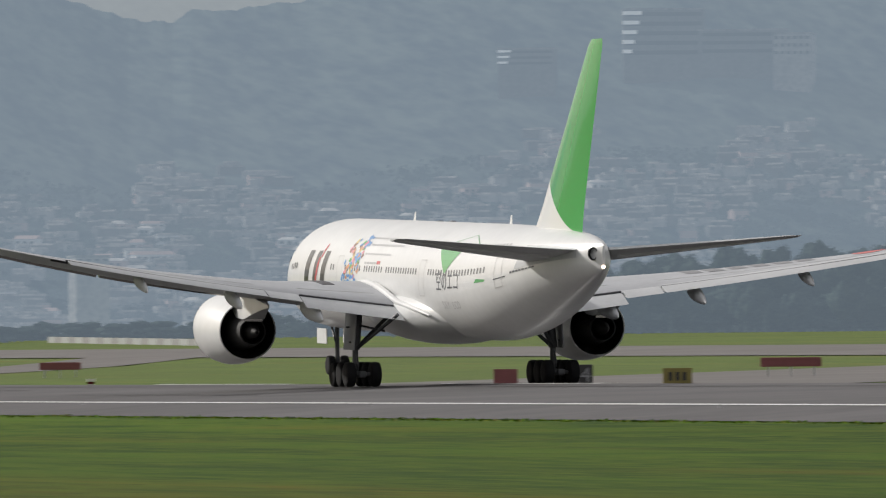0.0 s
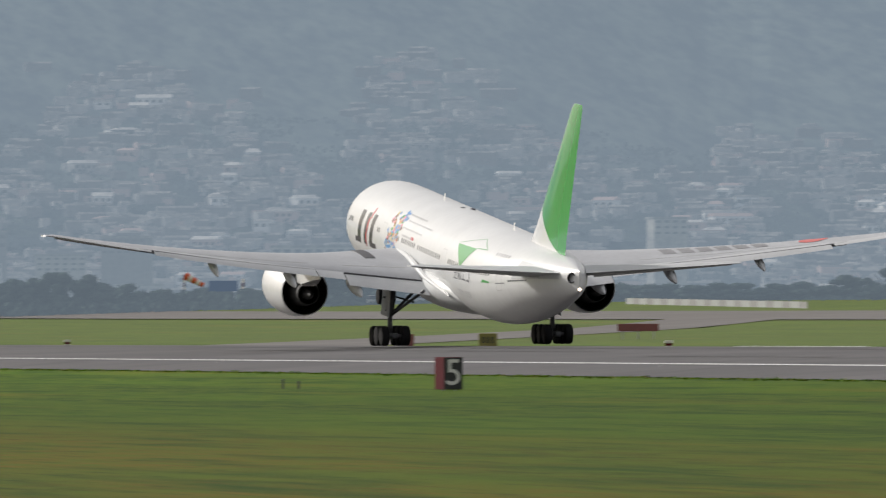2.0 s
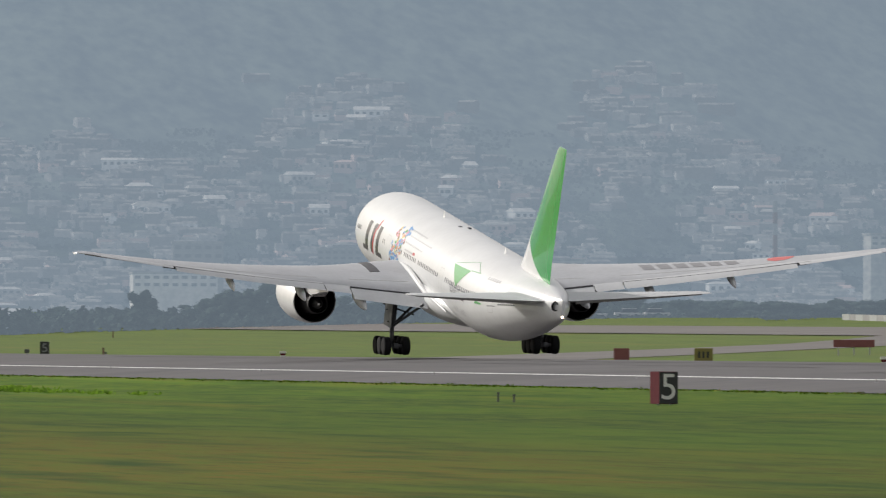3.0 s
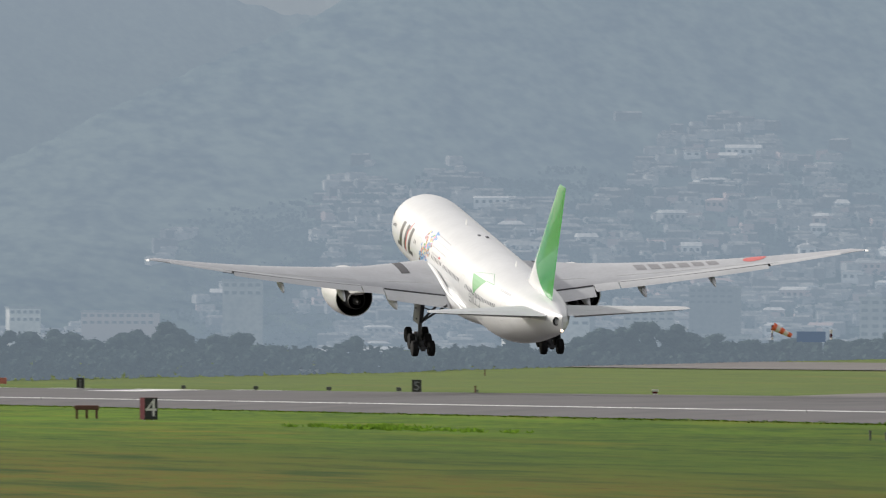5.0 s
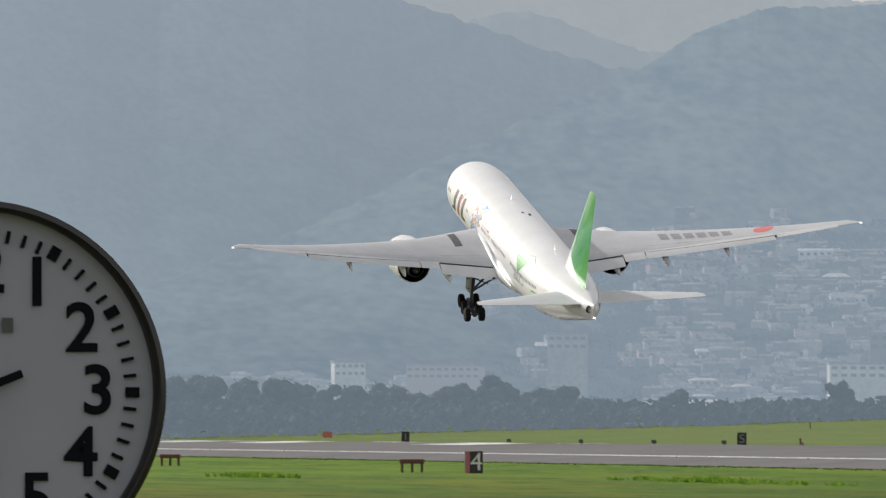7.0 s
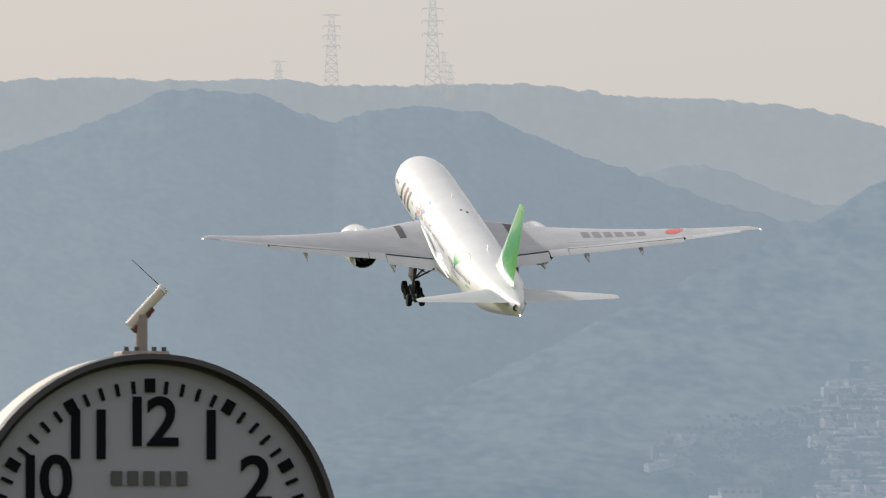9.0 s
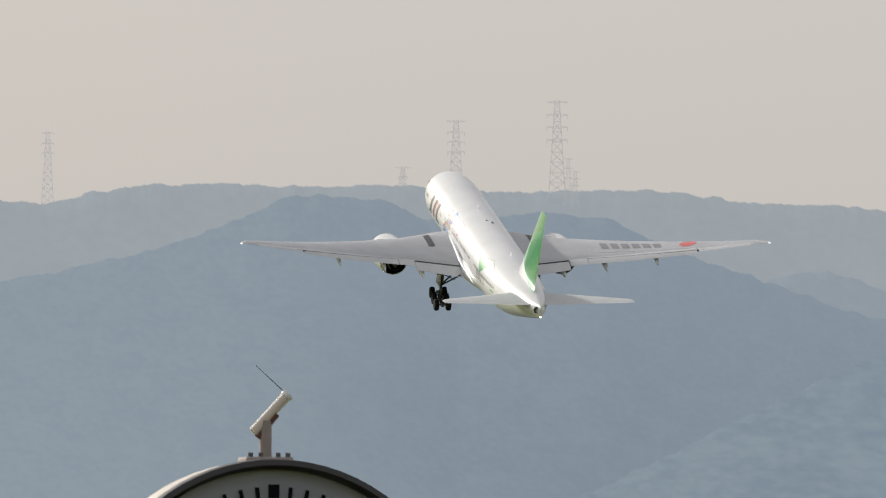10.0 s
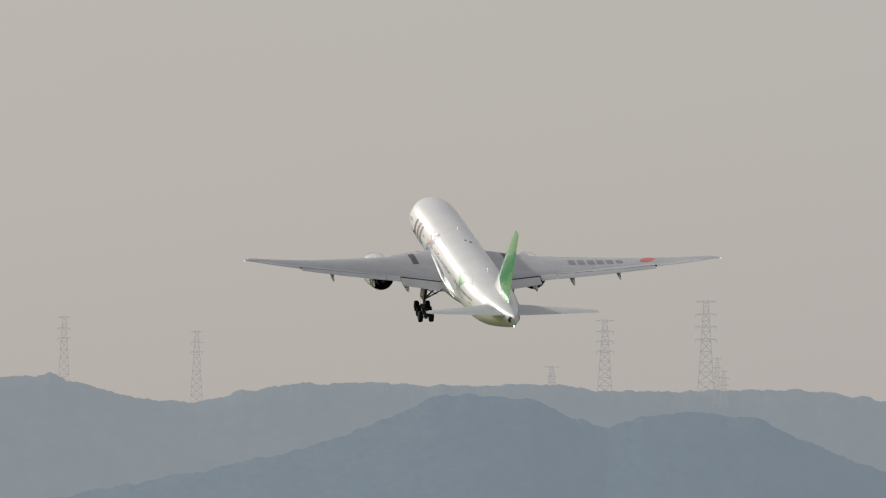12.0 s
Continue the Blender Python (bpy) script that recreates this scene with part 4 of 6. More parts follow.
def bogie_mesh(parent, side):
    """Six wheels on a long truck beam; its origin is the pivot, 0.68 m over the ground."""
    bogie = new("bogie")
    bogie.parent = parent
    bm = bmesh.new()
    box(bm, -0.19, 0.19, -1.75, 1.75, -0.17, 0.17, 0.06)
    part("truck_beam", bm, GEAR, bogie, "", True)
    for y in (-1.46, 0.0, 1.46):
        bm = bmesh.new()
        rod(bm, (-0.75, y, 0), (0.75, y, 0), 0.10)
        part("axle", bm, GEAR, bogie)
        for x in (-0.70, 0.70):
            bm = bmesh.new()
            wheel_mesh(bm, 0.665, 0.53, pose(x, y, 0))
            tyre = part("tyre", bm, TYRE, bogie, "black rubber tyre", True)
            bm = bmesh.new()
            hub_mesh(bm, 0.665, 0.5, pose(x, y, 0))
            part("wheel_hub", bm, GEAR, tyre, "", True)
    return bogie


def build_gear(plane):
    bogies = []
    for side in (-1, 1):
        x = side * 5.49
        gear = new("main_gear")
        gear.parent = plane
        gear.matrix_basis = pose(x, 0.0, 0)
        bm = bmesh.new()
        rod(bm, (0, 0, 2.0), (-side * 0.25, 0.1, 4.6), 0.24, seg=16)
        rod(bm, (0, 0, 0.5), (0, 0, 2.2), 0.16, seg=14)
        part("oleo_strut", bm, GEAR, gear, "", True)
        bm = bmesh.new()
        rod(bm, (0, 0.05, 2.0), (-side * 2.3, 0.5, 4.1), 0.10)
        rod(bm, (0, -0.05, 2.0), (-side * 1.7, -2.6, 3.9), 0.10)
        rod(bm, (-side * 0.2, 0, 3.3), (-side * 1.3, -1.3, 3.0), 0.06)
        part("side_brace", bm, GEAR, gear, "", True)
        bm = bmesh.new()
        rod(bm, (0, -0.28, 1.7), (0, -0.62, 1.2), 0.06)
        rod(bm, (0, -0.62, 1.2), (0, -0.30, 0.75), 0.06)
        part("torque_link", bm, GEAR, gear)
        bm = bmesh.new()
        box(bm, side * 0.42, side * 0.50, -1.05, 1.25, 1.95, 4.35, 0.03, pose(0, 0, 0, 0, -side * 4, 0))
        part("gear_door", bm, GEAR_LIGHT, gear, "grey gear door plate", True)
        for yy, zz in ((0.2, 3.2), (-0.4, 2.4)):
            bm = bmesh.new()
            rod(bm, (side * 0.15, yy, zz), (side * 0.45, yy, zz), 0.05)
            part("door_link", bm, GEAR, gear)
        bogie = bogie_mesh(gear, side)
        bogies.append(bogie)
    # nose gear
    nose = new("nose_gear")
    nose.parent = plane
    nose.matrix_basis = pose(0, GEAR_S - 5.9, 0)
    bm = bmesh.new()
    rod(bm, (0, 0, 0.5), (0, 0.1, 3.2), 0.13, seg=12)
    rod(bm, (0, 0, 1.5), (0, 1.5, 2.9), 0.07)
    part("oleo_strut", bm, GEAR, nose, "", True)
    bm = bmesh.new()
    rod(bm, (-0.42, 0, 0.54), (0.42, 0, 0.54), 0.07)
    part("axle", bm, GEAR, nose)
    for x in (-0.40, 0.40):
        bm = bmesh.new()
        wheel_mesh(bm, 0.54, 0.42, pose(x, 0, 0.54))
        tyre = part("tyre", bm, TYRE, nose, "black rubber tyre", True)
        bm = bmesh.new()
        hub_mesh(bm, 0.54, 0.42, pose(x, 0, 0.54))
        part("wheel_hub", bm, GEAR, tyre, "", True)
    for x in (-0.75, 0.75):
        bm = bmesh.new()
        box(bm, x - 0.03, x + 0.03, -0.6, 1.6, 1.75, 2.6, 0.02)
        part("gear_door", bm, WHITE, nose)
    return bogies


airliner, bogies, wings = build_airliner()


# ---- signs, lamps and small things of the airfield ----
def marker_board(y, x, digit, turn):
    """A black box with red sides and one white numeral, on short legs."""
    z = ground_z(x, y)
    t = thing("distance_sign", pose(x, y, z, 0, 0, turn), "black runway distance sign with white numeral, red side, in the grass", "sign", "runway distance signs")
    bm = bmesh.new()
    box(bm, -0.46, 0.46, -0.1, 1.2, 0.06, 1.56, 0.02)
    part("cabinet", bm, SIGN_RED, t, "dark red sign cabinet")
    bm = bmesh.new()
    box(bm, -0.45, 0.45, -0.125, -0.102, 0.08, 1.54)
    part("face", bm, SIGN_BLACK, t, "black sign face")
    part("numeral", flat_text(digit, 1.72, pose(0.0, -0.132, 0.80, 90), 0.0, 1.0), SIGN_WHITE, t, "white numeral")
    for lx in (-0.3, 0.3):
        bm = bmesh.new()
        rod(bm, (lx, 0.5, -0.15), (lx, 0.5, 0.1), 0.05)
        part("leg", bm, STEEL, t)
    return t


marker_board(509.5, 120.0, "5", 6)
marker_board(760.5, 117.0, "4", 6)


def place(a, x_line):
    """The spot on the line x = x_line at the bearing a."""
    th = (a - AZ0) / F
    return x_line, x_line / math.tan(th)


def low_sign(a, x_line, width, low, high, material, label, name="guidance_sign", legs=2, text=False, turn=None):
    x, y = place(a, x_line)
    th = math.degrees((a - AZ0) / F)
    t = thing(name, pose(x, y, ground_z(x, y), 0, 0, -th if turn is None else turn), label, "sign", "airfield guidance signs")
    bm = bmesh.new()
    box(bm, -width / 2, width / 2, -0.12, 0.12, low, high, 0.03)
    part("panel", bm, material, t)
    for k in range(legs):
        lx = -width * 0.38 + width * 0.76 * k / max(1, legs - 1) if legs > 1 else 0
        bm = bmesh.new()
        rod(bm, (lx, 0, -0.1), (lx, 0, low + 0.05), 0.06)
        part("leg", bm, STEEL, t)
    if text:
        for k in range(3):
            bm = bmesh.new()
            box(bm, -width * .3 + k * width * .24, -width * .3 + k * width * .24 + width * .12, -0.14, -0.121, low + .25 * (high - low), low + .75 * (high - low))
            part("lettering_bar", bm, SIGN_BLACK, t)
    return t


low_sign(-679, 262, 3.9, 0.75, 1.45, MAROON, "long maroon mandatory sign seen from behind, on grass", legs=3)
low_sign(614, 262, 4.6, 0.75, 1.45, MAROON, "long maroon mandatory sign seen from behind, on grass", legs=3)
low_sign(109, 226, 1.7, 0.12, 1.25, MAROON, "square maroon sign box beyond the runway")
low_sign(-1090, 226, 1.4, 0.12, 1.2, MAROON, "square maroon sign box beyond the runway")
low_sign(413, 226, 1.95, 0.12, 1.25, SIGN_YELLOW, "yellow direction sign with dark lettering beyond the runway", text=True)
low_sign(-945, 226, 1.6, 0.12, 1.25, SIGN_YELLOW, "yellow direction sign with dark lettering beyond the runway", text=True)
low_sign(-2844, 232, 1.4, 0.25, 1.15, SALMON, "faded salmon-red sign box beyond the runway")
low_sign(-3070, 232, 1.9, 0.05, 0.8, SIGN_YELLOW, "yellow sign beyond the runway")


def far_board(a, digit):
    x, y = place(a, 224)
    t = thing("distance_sign", pose(x, y, ground_z(x, y), 0, 0, -15), "dark distance sign with pale numeral beyond the runway", "sign", "runway distance signs")
    bm = bmesh.new()
    box(bm, -0.5, 0.55, -0.2, 0.2, 0.05, 1.55, 0.02)
    part("cabinet", bm, SIGN_BLACK, t)
    part("numeral", flat_text(digit, 1.4, pose(0.05, -0.215, 0.8, 90), bold=1.1), GEAR_LIGHT, t)
    return t


far_board(249, "4")
far_board(-2111, "5")
far_board(-2706, "1")


def edge_lamp(x, y):
    t = thing("edge_lamp", pose(x, y, ground_z(x, y) + 0.03) @ Matrix.Scale(0.7, 4), "small white elevated runway edge lamp", "lamp", "runway edge lamps")
    bm = bmesh.new()
    rod(bm, (0, 0, 0), (0, 0, 0.10), 0.13, 0.10)
    part("base", bm, STEEL, t)
    bm = bmesh.new()
    rod(bm, (0, 0, 0.09), (0, 0, 0.20), 0.05)
    part("stem", bm, STEEL, t)
    bm = bmesh.new()
    rod(bm, (0, 0, 0.19), (0, 0, 0.28), 0.06, 0.075)
    bmesh.ops.create_uvsphere(bm, u_segments=10, v_segments=6, radius=0.07, matrix=pose(0, 0, 0.29))
    part("lens", bm, SIGN_WHITE, t, "white glass lens")
    return t


first = edge_lamp(139.6, 388.9)
for k in range(1, 22):
    y = 388.9 + 52.8 * k
    copy_thing(first, pose(139.6, y, ground_z(139.6, y) + 0.03) @ Matrix.Scale(0.7, 4))
for k in range(0, 18):
    y = 500 + 60.0 * k
    copy_thing(first, pose(203.5, y, ground_z(203.5, y) + 0.03) @ Matrix.Scale(0.7, 4))


def trestle(a, x_line):
    """A low rust-brown obstacle: a plank roof on six legs."""
    x, y = place(a, x_line)
    t = thing("trestle", pose(x, y, ground_z(x, y), 0, 0, -12), "low rusty steel trestle with thin legs in the grass", "trestle", "trestles")
    bm = bmesh.new()
    box(bm, -0.85, 0.85, -0.5, 0.5, 0.62, 0.95, 0.05)
    part("top", bm, RUST, t)
    for lx in (-0.7, 0.0, 0.7):
        for ly in (-0.4, 0.4):
            bm = bmesh.new()
            box(bm, lx - 0.06, lx + 0.06, ly - 0.06, ly + 0.06, -0.1, 0.64)
            part("leg", bm, RUST, t)


trestle(-2694, 117)
trestle(-3122, 118)


def stake(a, x_line, h, r, material, label):
    x, y = place(a, x_line)
    t = thing("stake", pose(x, y, ground_z(x, y)), label, "post", "posts in the grass")
    bm = bmesh.new()
    rod(bm, (0, 0, -0.1), (0, 0, h), r)
    part("post", bm, material, t)
    bm = bmesh.new()
    rod(bm, (0, 0, h - 0.02), (0, 0, h + 0.06), r * 1.5)
    part("cap", bm, material, t)


stake(-1308, 118, 0.42, 0.05, GEAR, "short dark post in the grass")
stake(-1280, 118, 0.34, 0.05, GEAR, "short dark post in the grass")
stake(-2007, 226, 0.8, 0.10, RUST, "short rusty post beyond the runway")
stake(-1990, 300, 0.9, 0.08, RUST, "short rusty post beyond the runway")
stake(-2003, 212, 0.7, 0.09, GEAR, "short dark post beyond the runway")


def approach_box(a, x_line, w, h):
    x, y = place(a, x_line)
    t = thing("junction_box", pose(x, y, ground_z(x, y), 0, 0, -12), "small dark box on a stand beyond the runway", "box", "boxes beyond the runway")
    bm = bmesh.new()
    box(bm, -w / 2, w / 2, -w / 2, w / 2, 0.25, 0.25 + h, 0.04)
    part("housing", bm, GEAR, t)
    bm = bmesh.new()
    rod(bm, (0, 0, -0.1), (0, 0, 0.3), 0.12)
    part("stand", bm, STEEL, t)


for a in (-2523, -2395, -2266, -2142):
    approach_box(a, 224, 0.55, 0.42)


def lit_box(a, x_line):
    x, y = place(a, x_line)
    t = thing("marker_box", pose(x, y, ground_z(x, y), 0, 0, -12), "small red and white marker box beyond the runway", "marker", "marker boxes")
    for k, m in enumerate((SIGN_WHITE, SIGN_RED, SIGN_WHITE)):
        bm = bmesh.new()
        box(bm, -0.24 - 0.04 * k, 0.24 + 0.04 * k, -0.2, 0.2, 0.22 * k, 0.22 * k + 0.22, 0.01)
        part("band", bm, m, t)


lit_box(-625, 226)
lit_box(-1689, 226)


# windsock and its striped mast
def windsock():
    x, y = place(-1482, 430)
    z = ground_z(x, y)
    t = thing("windsock", pose(x, y, z), "orange and white windsock on a red and white mast", "windsock")
    for k in range(7):
        bm = bmesh.new()
        rod(bm, (0, 0, 0.75 * k), (0, 0, 0.75 * (k + 1)), 0.14, seg=10)
        part("mast_band", bm, SIGN_RED if k % 2 == 0 else WHITE_CLOTH, t)
    a, b = Vector((0.1, 0, 5.0)), Vector((3.5, -0.8, 3.2))
    for k in range(5):
        bm = bmesh.new()
        rod(bm, a + (b - a) * k / 5, a + (b - a) * (k + 1) / 5, 0.75 - 0.07 * k, 0.75 - 0.07 * (k + 1), 14)
        part("sock_band", bm, ORANGE_CLOTH if k % 2 == 0 else WHITE_CLOTH, t, "orange cloth" if k % 2 == 0 else "white cloth")


windsock()


def striped_mast():
    x, y = place(-1378, 430)
    t = thing("striped_mast", pose(x, y, ground_z(x, y)), "slim red and white striped obstacle mast", "mast")
    for k in range(6):
        bm = bmesh.new()
        rod(bm, (0, 0, 0.72 * k), (0, 0, 0.72 * (k + 1)), 0.30 - 0.02 * k, seg=10)
        part("band", bm, SIGN_RED if k % 2 == 0 else WHITE_CLOTH, t)


striped_mast()


# striped barrier beyond the taxiway
def barrier():
    x0, y0 = place(-700, 395)
    x1, y1 = place(-380, 372)
    t = thing("blast_fence", pose(0, 0, 0), "long low fence of white and grey panels beyond the taxiway", "fence")
    n = 24
    for k in range(n):
        xa, ya = x0 + (x1 - x0) * k / n, y0 + (y1 - y0) * k / n
        xb, yb = x0 + (x1 - x0) * (k + 1) / n, y0 + (y1 - y0) * (k + 1) / n
        z = ground_z(xa, ya)
        bm = bmesh.new()
        rows = [[(xa, ya, z - 0.1), (xb, yb, z - 0.1), (xb, yb, z + 0.85), (xa, ya, z + 0.85)], [(xa + .1, ya + .2, z - 0.1), (xb + .1, yb + .2, z - 0.1), (xb + .1, yb + .2, z + 0.85), (xa + .1, ya + .2, z + 0.85)]]
        loft(bm, rows)
        part("panel", bm, CONCRETE_PALE if k % 2 else STEEL, t)


barrier()


# tufts of tall weeds in the near grass
def weeds(y0, y1, x, n, seed, h):
    rng = random.Random(seed)
    bm = bmesh.new()
    for _ in range(n):
        y = rng.triangular(y0, y1, (y0 + y1) / 2)
        xx = x + rng.gauss(0, 0.7)
        z = ground_z(xx, y)
        hh = h * rng.uniform(0.4, 1.1)
        for _b in range(5):
            a, w = rng.uniform(0, 6.28), rng.uniform(0.06, 0.14)
            d = Vector((math.cos(a), math.sin(a), 0))
            e = Vector((-d.y, d.x, 0)) * w
            p = Vector((xx, y, z)) + d * rng.uniform(0, 0.3)
            q = p + d * rng.uniform(0.1, 0.35) + Vector((0, 0, hh * rng.uniform(0.7, 1.1)))
            v = [bm.verts.new(c) for c in (p - e, p + e, q + e * .3, q - e * .3)]
            bm.faces.new(v)
    bmesh.ops.recalc_face_normals(bm, faces=bm.faces)
    tagged(part("weeds", bm, WEED, None), "tuft of tall dark green weeds in mown grass", "weeds", kind="stuff")


weeds(602, 690, 114, 130, 1, 0.22)
weeds(640, 662, 114, 110, 2, 0.32)
weeds(735, 772, 101, 110, 3, 0.32)


def tuft_material():
    m = mat("grass_tufts", (0.08, 0.15, 0.01), 0.9, spec=0.1)
    n, l = m.node_tree.nodes, m.node_tree.links
    g, r = n.new("ShaderNodeNewGeometry"), n.new("ShaderNodeValToRGB")
    r.color_ramp.elements[0].color, r.color_ramp.elements[1].color = (0.07, 0.15, 0.008, 1), (0.20, 0.19, 0.04, 1)
    e = r.color_ramp.elements.new(0.6)
    e.color = (0.12, 0.23, 0.015, 1)
    l.new(g.outputs["Random Per Island"], r.inputs[0])
    l.new(r.outputs[0], n["Principled BSDF"].inputs["Base Color"])
    return m


def grass_tufts(count, edge):
    """Loose tufts that break the mown grass's surface and its edge along the paving."""
    rng = random.Random(77)
    verts, faces = [], []
    for k in range(count + edge):
        if k < count:
            x, y = rng.uniform(55, 133), rng.uniform(270, 1150)
            hh = rng.uniform(0.03, 0.07)
        else:
            x, y = rng.gauss(133.0, 0.35), rng.uniform(330, 1500)
            hh = rng.uniform(0.04, 0.11)
        z = ground_z(x, y) - 0.01
        for _ in range(4):
            a, w = rng.uniform(0, 6.28), rng.uniform(0.03, 0.10)
            dx, dy = math.cos(a), math.sin(a)
            px, py = x + dx * rng.uniform(0, .25), y + dy * rng.uniform(0, .25)
            lean = rng.uniform(-.12, .12)
            i = len(verts)
            verts += [(px - dx * w, py - dy * w, z), (px + dx * w, py + dy * w, z), (px + dx * w * .3 + lean, py + dy * w * .3 + lean, z + hh), (px - dx * w * .3 + lean, py - dy * w * .3 + lean, z + hh * .9)]
            faces.append((i, i + 1, i + 2, i + 3))
    me = bpy.data.meshes.new("grass_tufts")
    me.from_pydata(verts, [], faces)
    me.materials.append(tuft_material())
    tagged(new("grass_tufts", me), "loose green and straw grass tufts on the mown field", "grass", kind="stuff")


grass_tufts(0, 3500)


# ---- the clock in the foreground ----
def clock():
    dist = 27.0
    x, y, z = bearing(-3465, dist, -135)
    th = math.degrees((-3465 - AZ0) / F)
    r = 341 / F * dist
    base = ground_z(x, y)
    t = thing("post_clock", pose(x, y, base, 0, 0, -th + 10), "large round two-faced outdoor clock, cream case, black rim, on a post", "clock")
    c = z - base
    k = 283 / F * dist   # radius of the ring of hour marks
    depth = 0.27
    def turned(bm, prof, seg=72):
        spin_profile(bm, prof, pose(0, 0, c), seg)
    bm = bmesh.new()
    turned(bm, [(0.015, r * .955), (0.03, r * .99), (depth - 0.03, r * .99), (depth, r * .95)])
    part("case", bm, CLOCK_CASE, t, "cream painted steel case", True)
    bm = bmesh.new()
    turned(bm, [(0.03, r * .94), (-0.02, r * .945), (-0.03, r * .965), (-0.02, r * .995), (0.03, r * 1.0), (0.04, r * .985)])
    part("rim", bm, CLOCK_RIM, t, "black rim", True)
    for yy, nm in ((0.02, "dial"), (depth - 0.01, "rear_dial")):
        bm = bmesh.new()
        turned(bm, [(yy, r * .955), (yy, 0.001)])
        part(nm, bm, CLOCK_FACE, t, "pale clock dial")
    for i in range(60):
        a = 2 * math.pi * i / 60
        bm = bmesh.new()
        m = pose(0, 0, c) @ Matrix.Rotation(a, 4, "Y")
        if i % 5 == 0:
            box(bm, -0.0125, 0.0125, 0.010, 0.018, k - 0.0165, k + 0.0165, 0, m)
        else:
            box(bm, -0.0042, 0.0042, 0.010, 0.018, k - 0.019, k + 0.011, 0, m)
        part("hour_mark" if i % 5 == 0 else "minute_mark", bm, CLOCK_INK, t)
    rn = k * 0.78
    for h in range(1, 13):
        a = 2 * math.pi * h / 12
        digits = str(h)
        for q, ch in enumerate(digits):
            off = (q - (len(digits) - 1) / 2) * 0.062
            bm = flat_text(ch, 0.165, pose(rn * math.sin(a) + off, 0.013, c + rn * math.cos(a) * (0.97 if h == 12 else 1.0), 90), 0.003, 1.0)
            num = part("numeral", bm, CLOCK_INK, t, "black numeral")
            sol = num.modifiers.new("weight", "SOLIDIFY")
            sol.thickness = 0.002
    for i in range(5):
        bm = bmesh.new()
        box(bm, -0.093 + i * 0.0395, -0.093 + i * 0.0395 + 0.026, 0.012, 0.018, c + k * 0.375, c + k * 0.375 + 0.034)
        part("lettering_bar", bm, GEAR, t)
    # pointers: about nineteen minutes to six
    for nm, a, ln, tail, w in (("hour_hand", 171, 0.20, 0.055, 0.030), ("minute_hand", 248, 0.30, 0.12, 0.020)):
        bm = bmesh.new()
        m = pose(0, 0, c) @ Matrix.Rotation(radians(a), 4, "Y")
        box(bm, -w / 2, w / 2, -0.004, 0.004, -tail, ln, 0.002, m)
        part(nm, bm, CLOCK_INK, t, "black clock hand")
    bm = bmesh.new()
    rod(bm, (0, -0.012, c), (0, 0.012, c), 0.028, seg=20)
    part("hub", bm, CLOCK_INK, t)
    # bracket, stub and tilted lamp head on top, with a thin aerial
    mid = depth / 2
    top = c + r * .985
    bm = bmesh.new()
    box(bm, -0.058, 0.058, mid - 0.06, mid + 0.06, top - 0.02, top + 0.012, 0.004)
    part("top_plate", bm, CLOCK_POST, t)
    for xx in (-0.045, -0.02, 0.022, 0.046):
        bm = bmesh.new()
        rod(bm, (xx, mid - 0.05, top + 0.01), (xx, mid - 0.05, top + 0.022), 0.006)
        part("bolt", bm, GEAR, t)
    bm = bmesh.new()
    rod(bm, (0.0, mid, top), (0.0, mid, top + 0.10), 0.015, seg=16)
    part("stub_post", bm, CLOCK_POST, t, "", True)
    p0, p1 = Vector((-0.030, mid, top + 0.072)), Vector((0.048, mid, top + 0.157))
    bm = bmesh.new()
    rod(bm, p0, p1, 0.0125, seg=16)
    part("solar_head", bm, CLOCK_CASE, t, "weathered cream tilted tube", True)
    bm = bmesh.new()
    rod(bm, p0 + Vector((0.01, 0, -0.012)), p0 + Vector((0.055, 0, 0.045)), 0.010, seg=12)
    part("head_bracket", bm, RUST, t)
    bm = bmesh.new()
    rod(bm, p1, p1 + (p1 - p0).normalized() * 0.010, 0.0145, seg=14)
    part("end_cap", bm, WHITE, t)
    bm = bmesh.new()
    rod(bm, p1 + Vector((0, 0, .01)), p1 + Vector((-0.072, 0, 0.075)), 0.0012, 0.0008, seg=6)
    part("aerial", bm, GEAR, t)
    bm = bmesh.new()
    rod(bm, (0, mid, -0.2), (0, mid, c - r * .96), 0.075, seg=24)
    part("post", bm, CLOCK_POST, t, "", True)
    bm = bmesh.new()
    box(bm, -0.2, 0.2, mid - 0.2, mid + 0.2, -0.05, 0.03, 0.01)
    part("base_plate", bm, CLOCK_POST, t)


clock()


